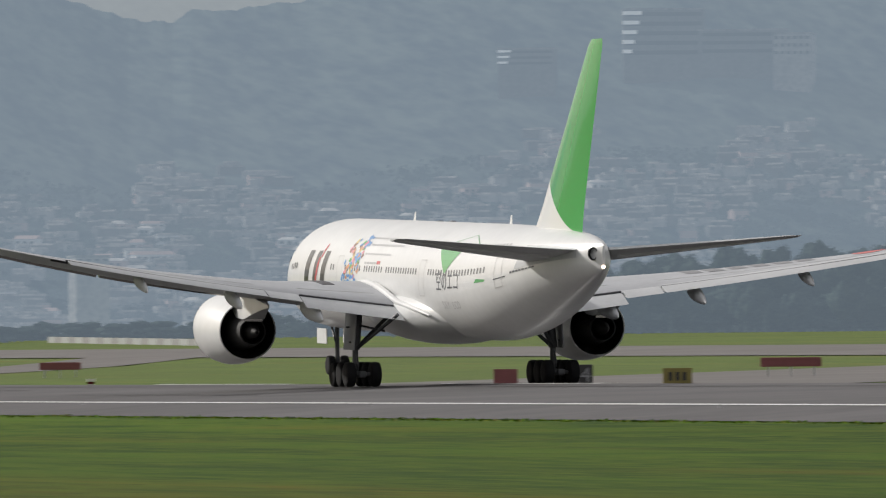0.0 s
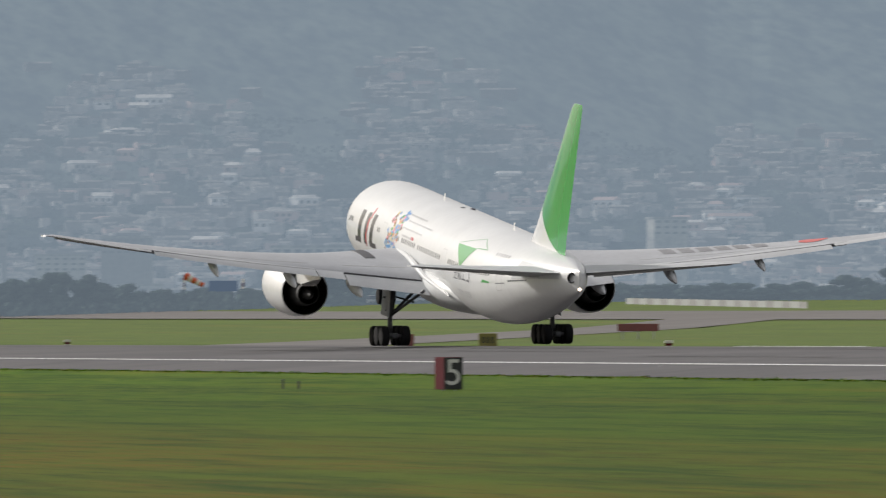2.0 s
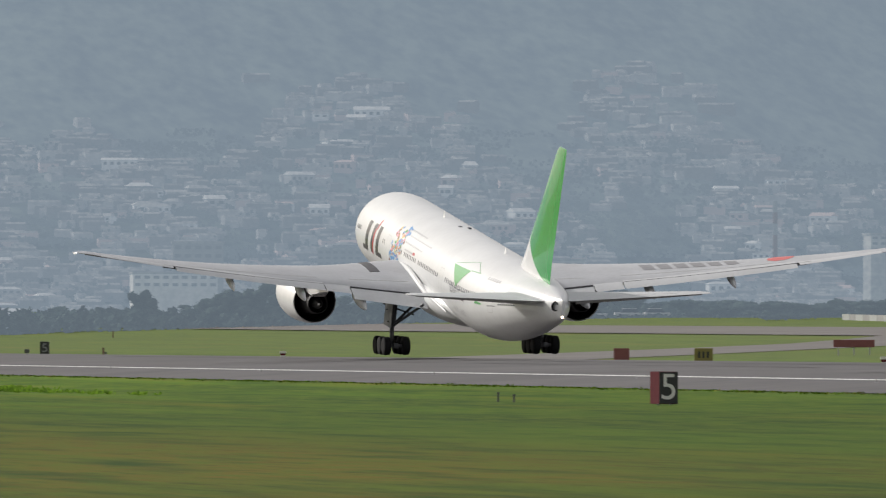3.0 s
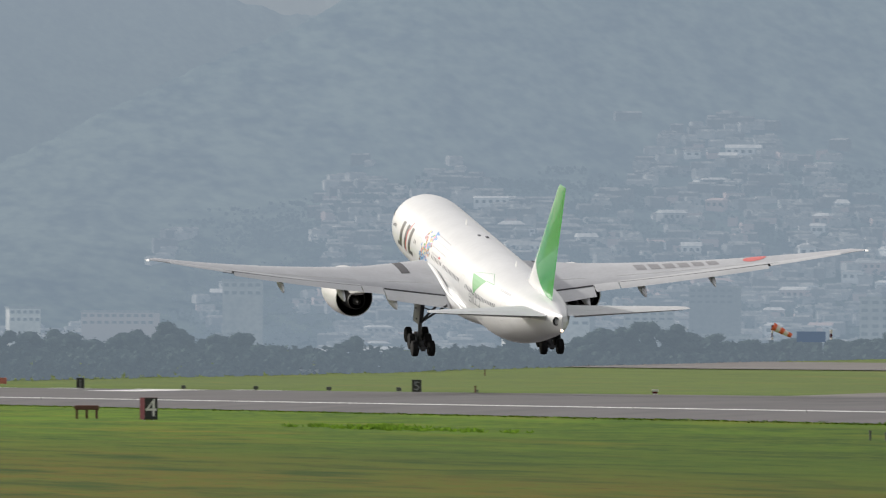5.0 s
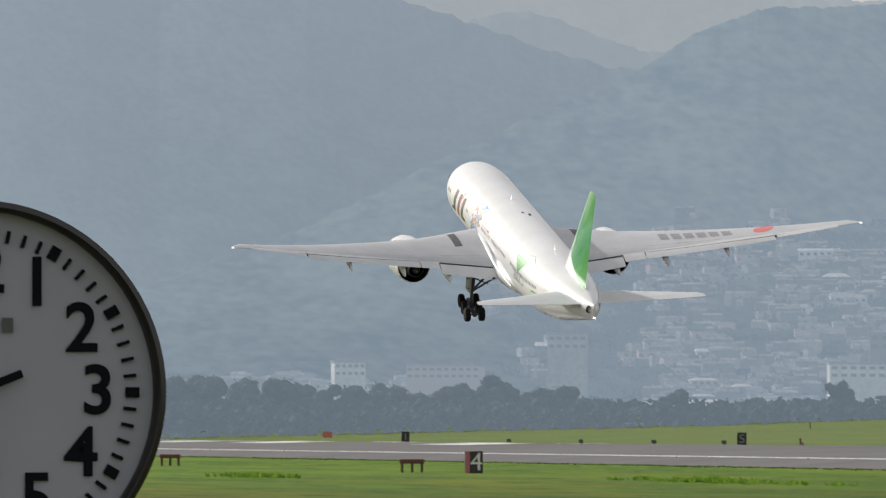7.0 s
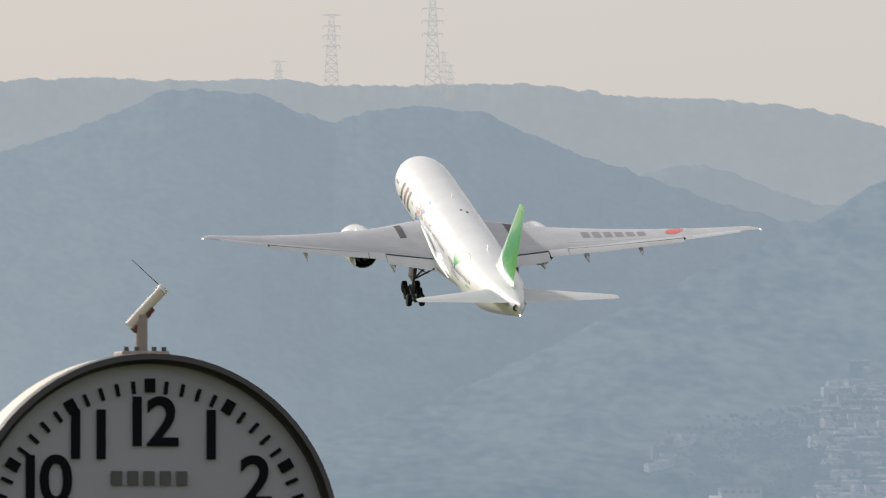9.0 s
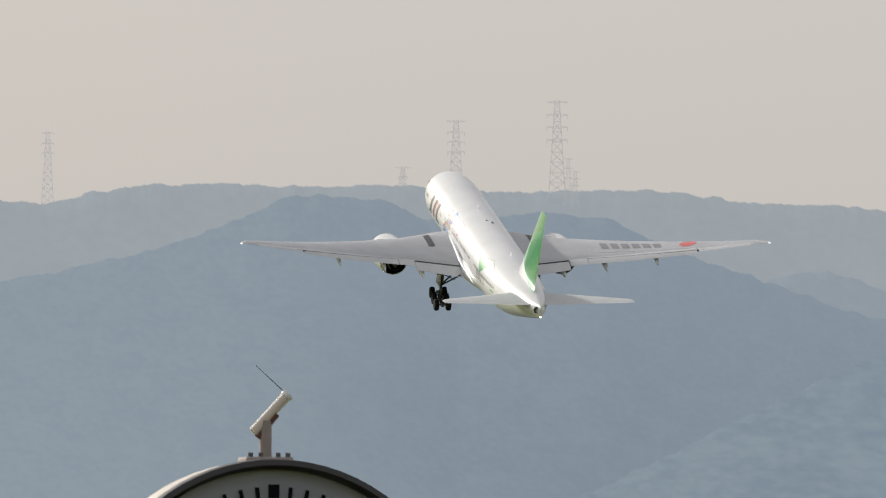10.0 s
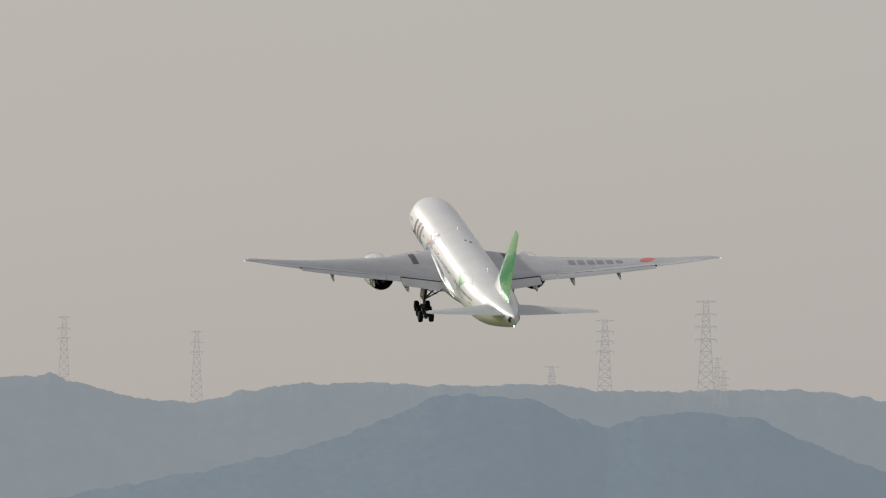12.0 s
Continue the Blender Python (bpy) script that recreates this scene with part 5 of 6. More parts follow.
# ---- pylons on the ridge ----
def pylon(a, el_top, el_base, dist, arms, half, name="pylon"):
    x, y, zt = bearing(a, dist, el_top)
    zb = EYE[2] + dist * (el_base - EL0) / F
    th = math.degrees((a - AZ0) / F)
    h = zt - zb
    t = thing(name, pose(x, y, zb, 0, 0, -th), "tall lattice steel power pylon on the ridge, hazy", "pylon", "power pylons")
    wb, wt = half * 0.85, half * 0.22
    bm = bmesh.new()
    r = half * 0.030
    for sx in (-1, 1):
        for sy in (-1, 1):
            rod(bm, (sx * wb, sy * wb, 0), (sx * wt, sy * wt, h), r, seg=5)
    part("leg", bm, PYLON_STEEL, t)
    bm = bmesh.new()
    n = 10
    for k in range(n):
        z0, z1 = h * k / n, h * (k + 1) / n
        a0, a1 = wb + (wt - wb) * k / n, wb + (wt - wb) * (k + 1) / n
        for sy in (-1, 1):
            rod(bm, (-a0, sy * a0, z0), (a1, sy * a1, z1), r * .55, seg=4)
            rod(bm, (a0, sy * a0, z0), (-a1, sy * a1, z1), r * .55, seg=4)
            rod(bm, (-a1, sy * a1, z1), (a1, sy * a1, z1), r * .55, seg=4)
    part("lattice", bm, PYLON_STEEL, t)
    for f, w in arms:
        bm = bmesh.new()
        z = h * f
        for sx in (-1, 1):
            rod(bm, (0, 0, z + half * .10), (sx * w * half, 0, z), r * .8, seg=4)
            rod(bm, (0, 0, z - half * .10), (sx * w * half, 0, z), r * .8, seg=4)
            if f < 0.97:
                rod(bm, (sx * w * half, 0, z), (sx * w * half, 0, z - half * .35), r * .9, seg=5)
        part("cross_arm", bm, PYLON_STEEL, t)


PD = 4700
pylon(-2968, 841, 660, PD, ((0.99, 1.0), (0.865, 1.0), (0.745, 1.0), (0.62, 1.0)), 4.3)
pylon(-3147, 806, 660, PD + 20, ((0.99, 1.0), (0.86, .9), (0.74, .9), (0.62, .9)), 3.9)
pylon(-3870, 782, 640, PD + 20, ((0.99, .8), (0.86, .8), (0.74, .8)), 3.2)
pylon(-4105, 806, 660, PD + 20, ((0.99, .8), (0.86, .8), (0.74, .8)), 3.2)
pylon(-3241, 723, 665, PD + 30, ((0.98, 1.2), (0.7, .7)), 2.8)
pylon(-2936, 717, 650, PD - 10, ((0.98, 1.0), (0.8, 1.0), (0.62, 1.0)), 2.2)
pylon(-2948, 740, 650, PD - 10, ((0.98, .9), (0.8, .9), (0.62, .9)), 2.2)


# ---- tree belts and town beyond the airfield ----
def tree(a, dist, el_top, width_px, seed, base_el=None):
    """A broad tree: tapered trunk, limbs, and a crown of many small leaf clumps."""
    rng = random.Random(seed)
    x, y, _ = bearing(a, dist)
    zt = EYE[2] + dist * (el_top - EL0) / F
    zb = ground_z(x, y)
    h, w = max(3.0, zt - zb), width_px / F * dist
    t = thing("tree", pose(x, y, zb), "dark hazy broadleaf tree at the airfield's far side", "tree", "far trees")
    bm = bmesh.new()
    rod(bm, (0, 0, -0.3), (0, 0, h * .55), h * .035 + .08, .06, 7)
    for k in range(4):
        q = rng.uniform(0, 6.28)
        rod(bm, (0, 0, h * rng.uniform(.25, .45)), (math.cos(q) * w * .3, math.sin(q) * w * .3, h * rng.uniform(.55, .8)), .09, .03, 5)
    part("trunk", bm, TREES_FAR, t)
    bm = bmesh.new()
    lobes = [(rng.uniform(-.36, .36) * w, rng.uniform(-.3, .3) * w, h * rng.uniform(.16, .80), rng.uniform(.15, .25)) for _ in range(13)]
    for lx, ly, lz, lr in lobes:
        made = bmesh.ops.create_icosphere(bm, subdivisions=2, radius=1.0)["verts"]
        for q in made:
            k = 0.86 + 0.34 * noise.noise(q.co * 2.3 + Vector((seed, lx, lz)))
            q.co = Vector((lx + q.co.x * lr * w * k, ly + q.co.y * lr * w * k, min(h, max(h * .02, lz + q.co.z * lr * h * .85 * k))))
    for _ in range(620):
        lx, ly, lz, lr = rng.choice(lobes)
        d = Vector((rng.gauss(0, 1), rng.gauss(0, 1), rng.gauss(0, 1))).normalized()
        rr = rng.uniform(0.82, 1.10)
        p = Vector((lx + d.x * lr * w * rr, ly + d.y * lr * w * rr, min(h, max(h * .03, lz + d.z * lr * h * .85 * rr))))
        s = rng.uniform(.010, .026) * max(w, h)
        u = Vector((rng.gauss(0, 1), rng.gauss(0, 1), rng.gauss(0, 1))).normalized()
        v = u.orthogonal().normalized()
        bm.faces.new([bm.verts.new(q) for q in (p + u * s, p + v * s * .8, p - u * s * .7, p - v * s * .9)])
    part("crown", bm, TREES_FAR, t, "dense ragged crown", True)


rng = random.Random(11)
belt = []
for a in range(-3700, -2370, 46):
    top = interp(a, [(-3700, -100), (-3050, -104), (-2900, -98), (-2700, -110), (-2560, -100), (-2440, -112), (-2380, -140)])
    belt.append((a + rng.uniform(-12, 12), 1900 + rng.uniform(-60, 60), top + rng.uniform(-14, 8), rng.uniform(85, 120)))
for a in range(-2340, -1840, 60):
    belt.append((a + rng.uniform(-15, 15), 1950 + rng.uniform(-60, 60), rng.uniform(-166, -142), rng.uniform(60, 90)))
belt += [(-1942, 1800, -104, 62), (-2240, 1850, -120, 70)]
for a, top in ((-1800, -112), (-1760, -98), (-1720, -93), (-1675, -88), (-1635, -94), (-1600, -118)):
    belt.append((a, 1800, top, 85))
for a in range(-1560, -1010, 60):
    belt.append((a + rng.uniform(-15, 15), 1900 + rng.uniform(-60, 60), rng.uniform(-150, -122), rng.uniform(60, 90)))
for a, top in ((-1245, -92), (-1205, -84), (-1165, -88), (-1120, -86), (-1080, -100)):
    belt.append((a, 1850, top, 70))
for a in list(range(-960, 150, 55)) + list(range(150, 900, 27)):
    top = interp(a, [(-960, -140), (-500, -128), (-280, -92), (40, -88), (200, -70), (300, -20), (480, 12), (620, 14), (800, 5), (900, 0)])
    belt.append((a + rng.uniform(-12, 12), 1700 + rng.uniform(-60, 60), top + rng.uniform(-14, 6), rng.uniform(80, 110)))
    if top > -60:
        belt.append((a + rng.uniform(-12, 12), 1690, (top - 150) / 2 + rng.uniform(-14, 6), rng.uniform(80, 110)))
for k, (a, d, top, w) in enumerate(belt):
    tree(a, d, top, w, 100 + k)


# an undergrowth bank along the far fence
def hedge(a0, a1, dist, el_top, seed, mname, label):
    rng = random.Random(seed)
    bm = bmesh.new()
    a = a0
    while a < a1:
        x, y, zt = bearing(a, dist + rng.uniform(-20, 20), el_top + rng.uniform(-8, 6))
        zb = ground_z(x, y)
        for _ in range(5):
            p = Vector((x + rng.uniform(-2, 2), y + rng.uniform(-2, 2), zb + (zt - zb) * rng.uniform(0, 1)))
            s = rng.uniform(.35, .9)
            u = Vector((rng.gauss(0, 1), rng.gauss(0, 1), rng.gauss(0, 1))).normalized()
            v = u.orthogonal().normalized()
            bm.faces.new([bm.verts.new(q) for q in (p + u * s, p + v * s, p - u * s, p - v * s)])
        a += rng.uniform(1.2, 3.2)
    tagged(part("hedge", bm, mname, None), label, "hedge", kind="stuff")


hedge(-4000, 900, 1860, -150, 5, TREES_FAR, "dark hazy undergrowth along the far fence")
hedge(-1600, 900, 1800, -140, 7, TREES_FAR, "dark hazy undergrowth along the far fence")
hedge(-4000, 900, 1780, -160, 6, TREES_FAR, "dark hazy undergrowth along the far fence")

# sunlight on a block's left end, painted as bright emitting white
SUNLIT_STRIPE = hazy("painted_sunlit_stripe_in_haze", (0.5, 0.48, 0.45), (0.42, 0.41, 0.39), 0.1, HAZE_GLOW, 0.72)


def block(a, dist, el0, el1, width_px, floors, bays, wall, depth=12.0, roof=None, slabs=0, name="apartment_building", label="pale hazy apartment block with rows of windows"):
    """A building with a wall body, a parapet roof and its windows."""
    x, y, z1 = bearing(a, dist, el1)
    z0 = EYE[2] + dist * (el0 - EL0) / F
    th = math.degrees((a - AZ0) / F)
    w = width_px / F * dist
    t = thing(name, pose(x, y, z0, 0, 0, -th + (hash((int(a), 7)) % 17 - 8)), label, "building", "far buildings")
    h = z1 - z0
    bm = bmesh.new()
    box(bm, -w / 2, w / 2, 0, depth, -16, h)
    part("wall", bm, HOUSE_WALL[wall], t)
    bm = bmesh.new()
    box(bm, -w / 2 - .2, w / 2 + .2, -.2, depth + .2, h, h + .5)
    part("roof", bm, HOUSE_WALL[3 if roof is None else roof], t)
    # added slabs imitate the sunlit stripes at the left edge
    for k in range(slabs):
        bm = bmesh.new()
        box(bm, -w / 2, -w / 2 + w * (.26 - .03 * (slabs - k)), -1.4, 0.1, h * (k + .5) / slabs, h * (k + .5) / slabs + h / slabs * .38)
        part("sunlit_slab", bm, SUNLIT_STRIPE, t, "bright slab painted as a sunlit stripe of the end wall")
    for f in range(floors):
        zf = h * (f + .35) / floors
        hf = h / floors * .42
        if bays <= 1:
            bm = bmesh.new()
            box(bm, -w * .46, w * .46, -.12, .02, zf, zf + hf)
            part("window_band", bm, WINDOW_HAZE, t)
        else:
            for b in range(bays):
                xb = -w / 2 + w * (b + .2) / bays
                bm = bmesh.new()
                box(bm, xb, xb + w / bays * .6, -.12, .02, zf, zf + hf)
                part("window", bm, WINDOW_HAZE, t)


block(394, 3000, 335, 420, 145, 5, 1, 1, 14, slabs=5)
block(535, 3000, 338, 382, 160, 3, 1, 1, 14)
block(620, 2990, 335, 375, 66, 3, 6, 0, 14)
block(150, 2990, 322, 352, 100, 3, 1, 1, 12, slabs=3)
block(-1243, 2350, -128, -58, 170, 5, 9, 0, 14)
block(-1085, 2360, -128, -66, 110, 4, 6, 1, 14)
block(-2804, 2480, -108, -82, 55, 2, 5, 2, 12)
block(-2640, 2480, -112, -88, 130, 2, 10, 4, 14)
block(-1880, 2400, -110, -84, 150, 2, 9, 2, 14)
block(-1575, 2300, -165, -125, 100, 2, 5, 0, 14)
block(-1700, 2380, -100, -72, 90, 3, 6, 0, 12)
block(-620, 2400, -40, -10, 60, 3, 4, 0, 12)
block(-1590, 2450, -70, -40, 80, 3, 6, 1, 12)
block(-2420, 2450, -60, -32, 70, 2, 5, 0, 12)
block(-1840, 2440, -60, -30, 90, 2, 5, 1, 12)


# the chimney's red bands carry painted haze as emission
CHIMNEY_RED = hazy("red_chimney_in_haze", (0.075, 0.04, 0.036), (0.05, 0.03, 0.03), 0.3, HAZE_GLOW, 0.56)


def chimney():
    x, y, zt = bearing(-819, 2500, 50)
    zb = EYE[2] + 2500 * (-30 - EL0) / F
    t = thing("chimney", pose(x, y, zb), "slim reddish chimney rising over the town, hazy", "chimney")
    for k in range(4):
        bm = bmesh.new()
        h = (zt - zb) / 4
        rod(bm, (0, 0, k * h - (4 if k == 0 else 0)), (0, 0, (k + 1) * h), .55, .5, 10)
        part("band", bm, CHIMNEY_RED if k % 2 == 0 else HOUSE_WALL[1], t)


chimney()


def shed(a, top, width, wall, label):
    x, y, zt = bearing(a, 1880, top)
    z = ground_z(x, y)
    t = thing("shed", pose(x, y, z, 0, 0, -14), label, "shed", "far sheds")
    w, h = width / 2, zt - z
    bm = bmesh.new()
    box(bm, -w, w, 0, 5, -.2, h - .9)
    part("wall", bm, HOUSE_WALL[wall], t)
    bm = bmesh.new()
    loft(bm, [[(-w - .3, -.4, h - .95), (-w - .3, 2.5, h), (-w - .3, 5.4, h - .95)], [(w + .3, -.4, h - .95), (w + .3, 2.5, h), (w + .3, 5.4, h - .95)]])
    part("roof", bm, HOUSE_WALL[2], t)
    for k in range(3):
        bm = bmesh.new()
        box(bm, -w * .8 + k * w * .56, -w * .8 + k * w * .56 + w * .4, -.06, .02, h * .15, h * .45)
        part("window", bm, WINDOW_HAZE, t)


shed(-2195, -146, 6.8, 1, "low shed with a bright pale metal roof")
shed(-2258, -150, 5.2, 3, "low dark-walled shed with a pale roof edge")

# car paint and glass emit the haze colour, painted-in haze
CAR_PAINT = hazy("white_car_paint_in_haze", (0.26, 0.26, 0.255), (0.22, 0.22, 0.22), 0.5, HAZE_GLOW, 0.36)
CAR_GLASS = hazy("car_glass_in_haze", (0.03, 0.032, 0.036), (0.02, 0.022, 0.026), 0.5, HAZE_GLOW, 0.34)


def parked_car(a, dist, turn):
    """A small white car on the perimeter road."""
    x, y, _ = bearing(a, dist)
    t = thing("car", pose(x, y, ground_z(x, y), 0, 0, turn), "small white car on the road beyond the airfield", "car", "far cars")
    bm = bmesh.new()
    box(bm, -2.05, 2.05, -.82, .82, .28, .82, 0.12)
    part("body", bm, CAR_PAINT, t, "white bodywork", True)
    bm = bmesh.new()
    loft(bm, [[(-1.7, -.74, .80), (1.25, -.74, .80), (.65, -.62, 1.38), (-1.35, -.62, 1.38)], [(-1.7, .74, .80), (1.25, .74, .80), (.65, .62, 1.38), (-1.35, .62, 1.38)]])
    bmesh.ops.recalc_face_normals(bm, faces=bm.faces)
    part("cabin", bm, CAR_GLASS, t, "dark car windows")
    bm = bmesh.new()
    box(bm, -1.4, .7, -.64, .64, 1.36, 1.46, 0.04)
    part("roof", bm, CAR_PAINT, t, "", True)
    for wx in (-1.25, 1.25):
        for wy in (-.76, .76):
            bm = bmesh.new()
            rod(bm, (wx, wy - .09, .30), (wx, wy + .09, .30), .30, seg=14)
            part("wheel", bm, CAR_GLASS, t)


for a, turn in ((-1140, 4), (-1080, 176), (-1028, 2), (-949, 182), (-2306, 170)):
    parked_car(a, 1775 if a > -2000 else 1770, turn)

# blue emission on the board is painted haze
BOARD_NAVY = hazy("navy_board_in_haze", (0.02, 0.03, 0.075), (0.015, 0.024, 0.06), 0.4, (0.24, 0.33, 0.45), 0.34)


def notice_board():
    x, y, zt = bearing(-1413, 1790, -116)
    z = ground_z(x, y)
    t = thing("notice_board", pose(x, y, z, 0, 0, -12), "dark blue board on posts beyond the windsock", "board")
    bm = bmesh.new()
    box(bm, -2.3, 2.3, -.06, .06, zt - z - 1.7, zt - z, 0.03)
    part("panel", bm, BOARD_NAVY, t)
    for px in (-1.9, 1.9):
        bm = bmesh.new()
        rod(bm, (px, .08, -.2), (px, .08, zt - z - .2), .07, seg=8)
        part("post", bm, HOUSE_WALL[1], t)


notice_board()


def hill_point(a, u):
    """A point of the town's slope: bearing a, u from foot to ridge."""
    top = interp(a, RIDGE_NEAR)
    gully = noise.fractal(Vector((a / 360 + u * 0.8, u * 2.4, 12.3)), 1.0, 2.0, 4) * 14 * math.sin(math.pi * u)
    el = -185 + (top + 185) * u ** 1.25 + gully
    return Vector(bearing(a, 2650 + 500 * u, el))


def town(seed, count, wall, roof, big, label):
    """Many small houses on the slope, thick on the lower ground and thin among the woods above."""
    rng = random.Random(seed)
    bm = bmesh.new()
    made = 0
    tries = 0
    while made < count and tries < count * 30:
        tries += 1
        a = rng.uniform(-3250, 880)
        u = rng.uniform(0.05, 0.74) ** 1.05
        patch = noise.noise(Vector((a / 190, u * 4.2, 2.0))) + 0.45 * noise.noise(Vector((a / 60, u * 13, 8.0)))
        limit = 0.10 + 0.75 * smooth_step(0.42, 0.80, u) + 0.55 * smooth_step(-2150, -2550, a) * smooth_step(.12, .3, u) + 0.35 * smooth_step(-350, -100, a) * smooth_step(.45, .7, u)
        if patch < limit - 0.30:
            continue
        p = hill_point(a, u) + Vector((0, 0, 0.5))
        if el_of(p) > interp(a, RIDGE_NEAR) - 60:
            continue
        th = (a - AZ0) / F
        w, d, h = rng.uniform(1.4, 3.8) * big, rng.uniform(1.6, 3.2), rng.uniform(0.7, 1.6) * (1 + .5 * (big - 1))
        if rng.random() < 0.06:
            w, h = w * rng.uniform(1.3, 1.8), h * rng.uniform(1.1, 1.5)
        turn = Matrix.Rotation(-th + rng.uniform(-.6, .6), 4, "Z")
        b = [Vector(q) for q in ((-w / 2, 0, -2), (w / 2, 0, -2), (w / 2, d, -2), (-w / 2, d, -2), (-w / 2, 0, h), (w / 2, 0, h), (w / 2, d, h), (-w / 2, d, h), (-w / 2, d / 2, h + .5), (w / 2, d / 2, h + .5))]
        v = [bm.verts.new(p + turn @ q) for q in b]
        for f, mi in (((0, 1, 5, 4), 0), ((1, 2, 6, 9, 5), 0), ((2, 3, 7, 6), 0), ((3, 0, 4, 8, 7), 0), ((4, 5, 9, 8), 1), ((6, 7, 8, 9), 1)):
            bm.faces.new([v[i] for i in f]).material_index = mi
        made += 1
    tagged(part("houses", bm, [wall, roof], None), label, "houses", kind="stuff")


def el_of(p):
    return EL0 + F * (p.z - EYE[2]) / math.hypot(p.x, p.y)


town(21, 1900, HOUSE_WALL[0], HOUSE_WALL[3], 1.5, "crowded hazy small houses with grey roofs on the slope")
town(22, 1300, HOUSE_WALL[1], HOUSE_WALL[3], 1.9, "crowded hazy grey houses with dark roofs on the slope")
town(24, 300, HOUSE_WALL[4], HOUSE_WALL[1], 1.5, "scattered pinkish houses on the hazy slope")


# the larger houses that stand out of the town, one by one
def hillside_house(a, u, w, h, d, wall, roof, turn, hipped):
    p = hill_point(a, u) + Vector((0, 0, 0.6))
    th = math.degrees((a - AZ0) / F)
    t = thing("house", pose(p.x, p.y, p.z, 0, 0, -th + turn), "pale hazy hillside house with a low roof", "house", "hillside houses")
    bm = bmesh.new()
    box(bm, -w / 2, w / 2, 0, d, -3.0, h)
    part("wall", bm, HOUSE_WALL[wall], t)
    bm = bmesh.new()
    e, r = 0.25, (0.22 * w if hipped else 0.0)
    loft(bm, [[(-w / 2 - e, -e, h), (-w / 2 - e + r, d / 2, h + d * .22), (-w / 2 - e, d + e, h)], [(w / 2 + e, -e, h), (w / 2 + e - r, d / 2, h + d * .22), (w / 2 + e, d + e, h)]])
    part("roof", bm, HOUSE_WALL[roof], t)
    n = max(2, int(w / 1.6))
    for k in range(n):
        x0 = -w / 2 + w * (k + .25) / n
        bm = bmesh.new()
        box(bm, x0, x0 + w / n * .5, -.08, .02, h * .35, h * .75)
        part("window", bm, WINDOW_HAZE, t)


def big_houses(seed, count):
    rng = random.Random(seed)
    made = 0
    while made < count:
        a, u = rng.uniform(-2500, 870), rng.uniform(0.06, 0.62)
        patch = noise.noise(Vector((a / 190, u * 4.2, 2.0)))
        if patch < 0.0 + 0.7 * smooth_step(0.4, 0.7, u):
            continue
        w = rng.uniform(3.0, 6.0) if rng.random() < 0.8 else rng.uniform(6.5, 10.5)
        hillside_house(a, u, w, rng.uniform(1.2, 2.5), rng.uniform(2.5, 4.5), rng.choice((0, 2, 2, 2, 4, 1)), rng.choice((3, 2, 0, 2, 4)), rng.uniform(-30, 30), rng.random() < .5)
        made += 1


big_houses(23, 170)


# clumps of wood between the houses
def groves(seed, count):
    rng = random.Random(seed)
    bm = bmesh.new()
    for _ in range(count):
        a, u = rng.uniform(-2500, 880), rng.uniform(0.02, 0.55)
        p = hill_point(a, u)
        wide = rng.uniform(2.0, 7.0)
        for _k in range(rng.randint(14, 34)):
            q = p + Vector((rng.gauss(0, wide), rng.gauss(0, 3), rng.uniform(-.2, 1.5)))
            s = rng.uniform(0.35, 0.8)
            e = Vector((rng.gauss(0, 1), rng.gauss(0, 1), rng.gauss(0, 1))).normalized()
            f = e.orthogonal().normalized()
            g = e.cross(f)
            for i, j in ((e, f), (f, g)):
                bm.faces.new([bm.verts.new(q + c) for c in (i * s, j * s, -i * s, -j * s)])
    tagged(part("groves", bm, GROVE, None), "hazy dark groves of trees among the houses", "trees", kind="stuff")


# haze over the groves is put into their material as emission
GROVE = hazy("groves_in_haze", (0.024, 0.034, 0.031), (0.008, 0.014, 0.016), 0.05, HAZE_GLOW, 0.645)
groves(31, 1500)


# ---- what moves ----
def flight(x, y, z, heading, nose_up, bank):
    return pose(x, y, z, 0, 0, heading) @ pose(0, 0, 0, nose_up) @ pose(0, 0, 0, 0, bank)


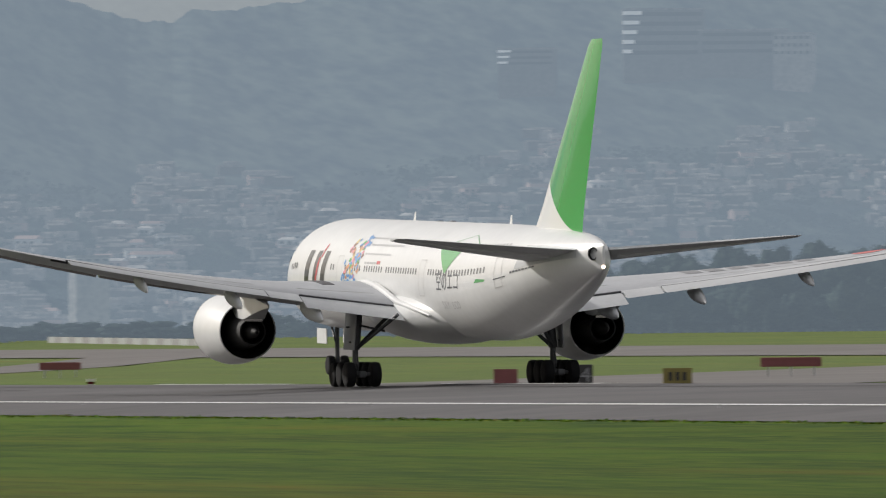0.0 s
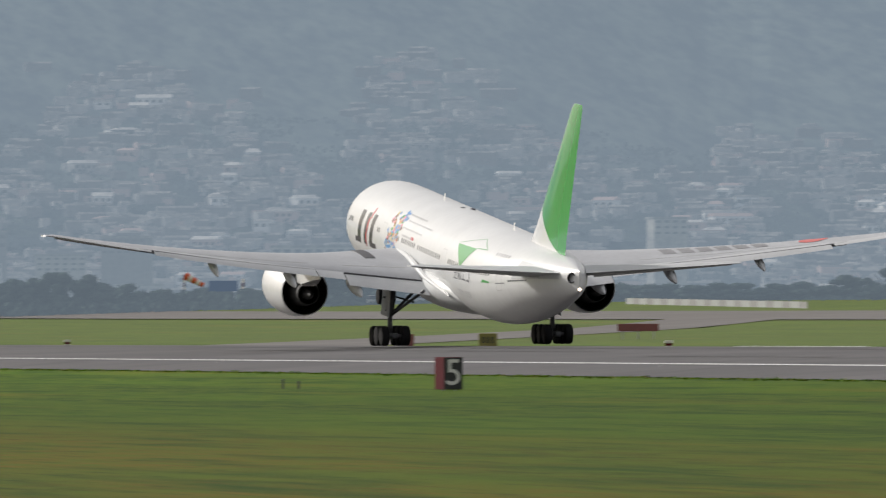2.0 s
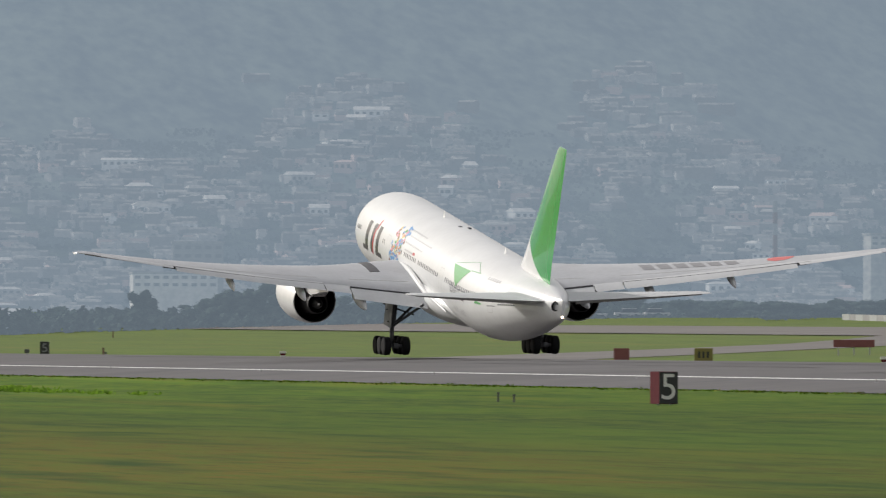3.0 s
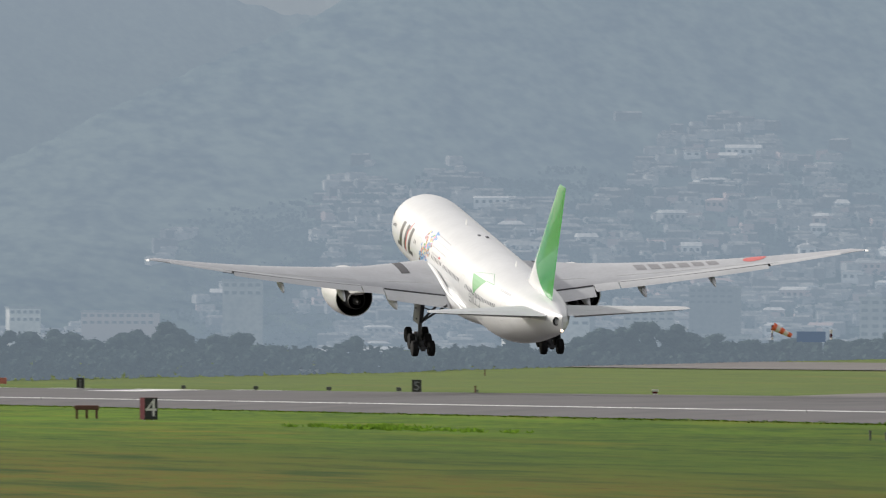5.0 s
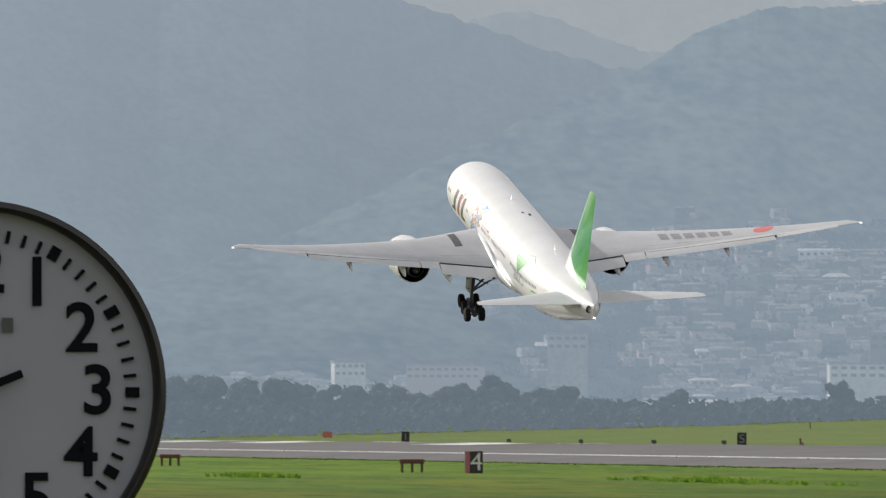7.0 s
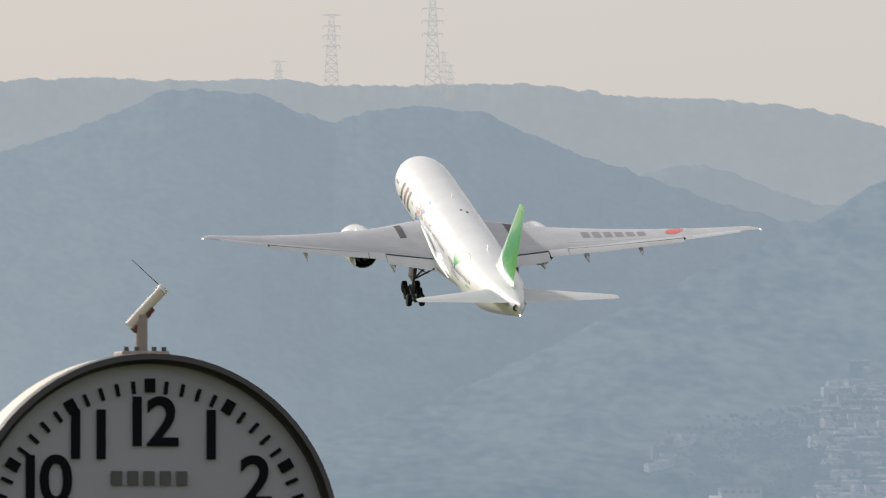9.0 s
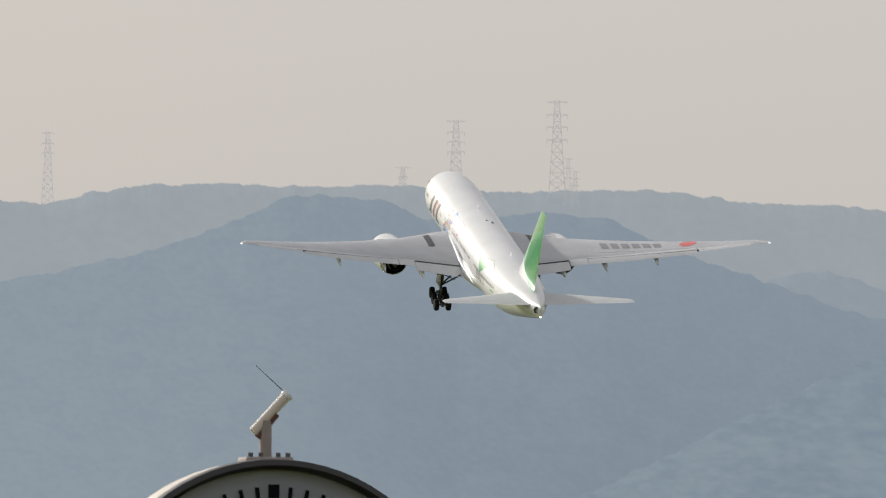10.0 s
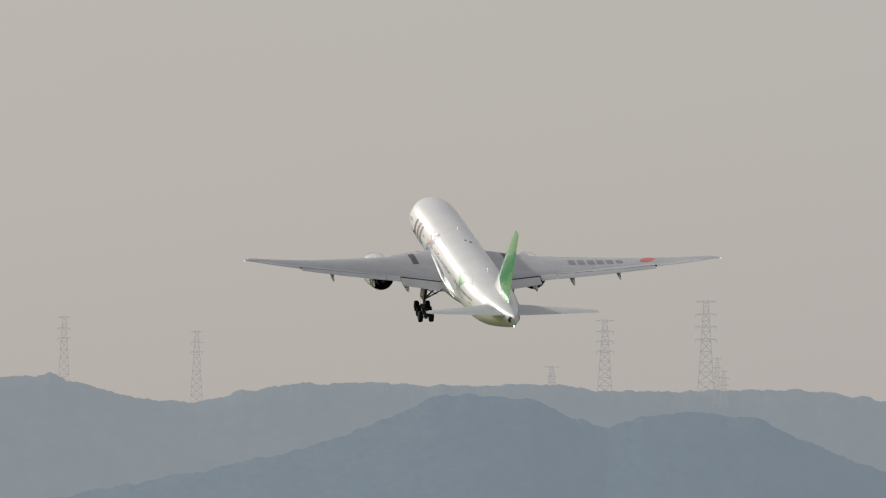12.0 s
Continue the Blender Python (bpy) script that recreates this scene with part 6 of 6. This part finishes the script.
def motions():
    rows = [(0.0, 169.36, 583.2, -0.03, -1.56, 1.2, -0.15), (0.5, 170.12, 618.4, -0.08, -1.36, 2.3, -0.1), (1.0, 170.82, 653.75, -0.15, -1.0, 3.65, -0.08),
            (1.5, 171.46, 689.3, -0.25, -0.68, 4.9, -0.12), (2.0, 171.92, 724.6, -0.29, -0.35, 5.95, -0.38), (2.5, 172.16, 759.9, -0.31, 0.03, 6.95, -0.48),
            (3.4, 172.05, 821.0, 0.08, 0.56, 8.3, -0.72), (4.5, 171.26, 893.95, 1.78, 1.17, 9.85, -0.94), (5.0, 170.92, 928.2, 3.05, 1.56, 10.43, -1.12),
            (5.5, 170.57, 962.55, 4.44, 1.93, 11.37, -1.76), (6.0, 170.26, 996.9, 6.27, 2.29, 12.46, -2.54), (6.5, 169.74, 1031.55, 8.56, 2.68, 13.45, -2.68),
            (7.5, 168.05, 1100.3, 15.1, 3.28, 15.7, -2.15), (8.5, 165.87, 1169.1, 24.47, 3.66, 17.53, -1.42), (9.0, 164.83, 1204.15, 30.45, 3.69, 17.65, -1.45),
            (9.5, 163.8, 1239.1, 36.81, 3.73, 17.56, -1.15), (10.0, 162.88, 1273.75, 43.41, 3.83, 17.5, -0.7), (10.5, 161.88, 1308.4, 50.18, 3.94, 17.5, -0.4),
            (11.0, 160.92, 1342.7, 57.16, 4.19, 17.65, -0.42), (11.5, 159.75, 1377.2, 64.3, 4.48, 17.83, -0.85), (12.0, 158.89, 1411.7, 71.19, 4.84, 18.06, -1.3)]
    walk(airliner, [(r[0], flight(*r[1:])) for r in rows])
    # the wings bend up as they take the load
    for w, side in wings:
        root = Vector((side * 3.0, 0, 4.6))
        walk(w, [(t, Matrix.Translation(root) @ pose(0, 0, 0, 0, -side * a) @ Matrix.Translation(-root)) for t, a in (
            (0.0, -2.1), (0.5, -2.05), (1.5, -1.9), (2.0, -1.9), (2.5, -1.73), (3.4, -1.1), (4.5, -0.33), (5.5, 0.05), (6.5, 0.38), (8.5, 0.76), (9.5, 0.52), (10.5, 0.38), (12.0, 0.65))])
    # the trucks lie flat on the runway while the nose rises, then hang with the rear wheels low
    for b in bogies:
        walk(b, [(0.0, pose(0, 0, 0.665, -1.2)), (0.5, pose(0, 0, 0.665, -2.3)), (1.0, pose(0, 0, 0.665, -3.7)), (1.5, pose(0, 0, 0.665, -4.9)), (2.0, pose(0, 0, 0.665, -5.9)), (2.5, pose(0, 0, 0.63, -6.95)), (3.1, pose(0, 0, 0.60, -6.0)),
                 (3.7, pose(0, 0, 0.42, 8.0)), (4.3, pose(0, 0, 0.40, 13.0)), (12.0, pose(0, 0, 0.40, 13.0))])


motions()
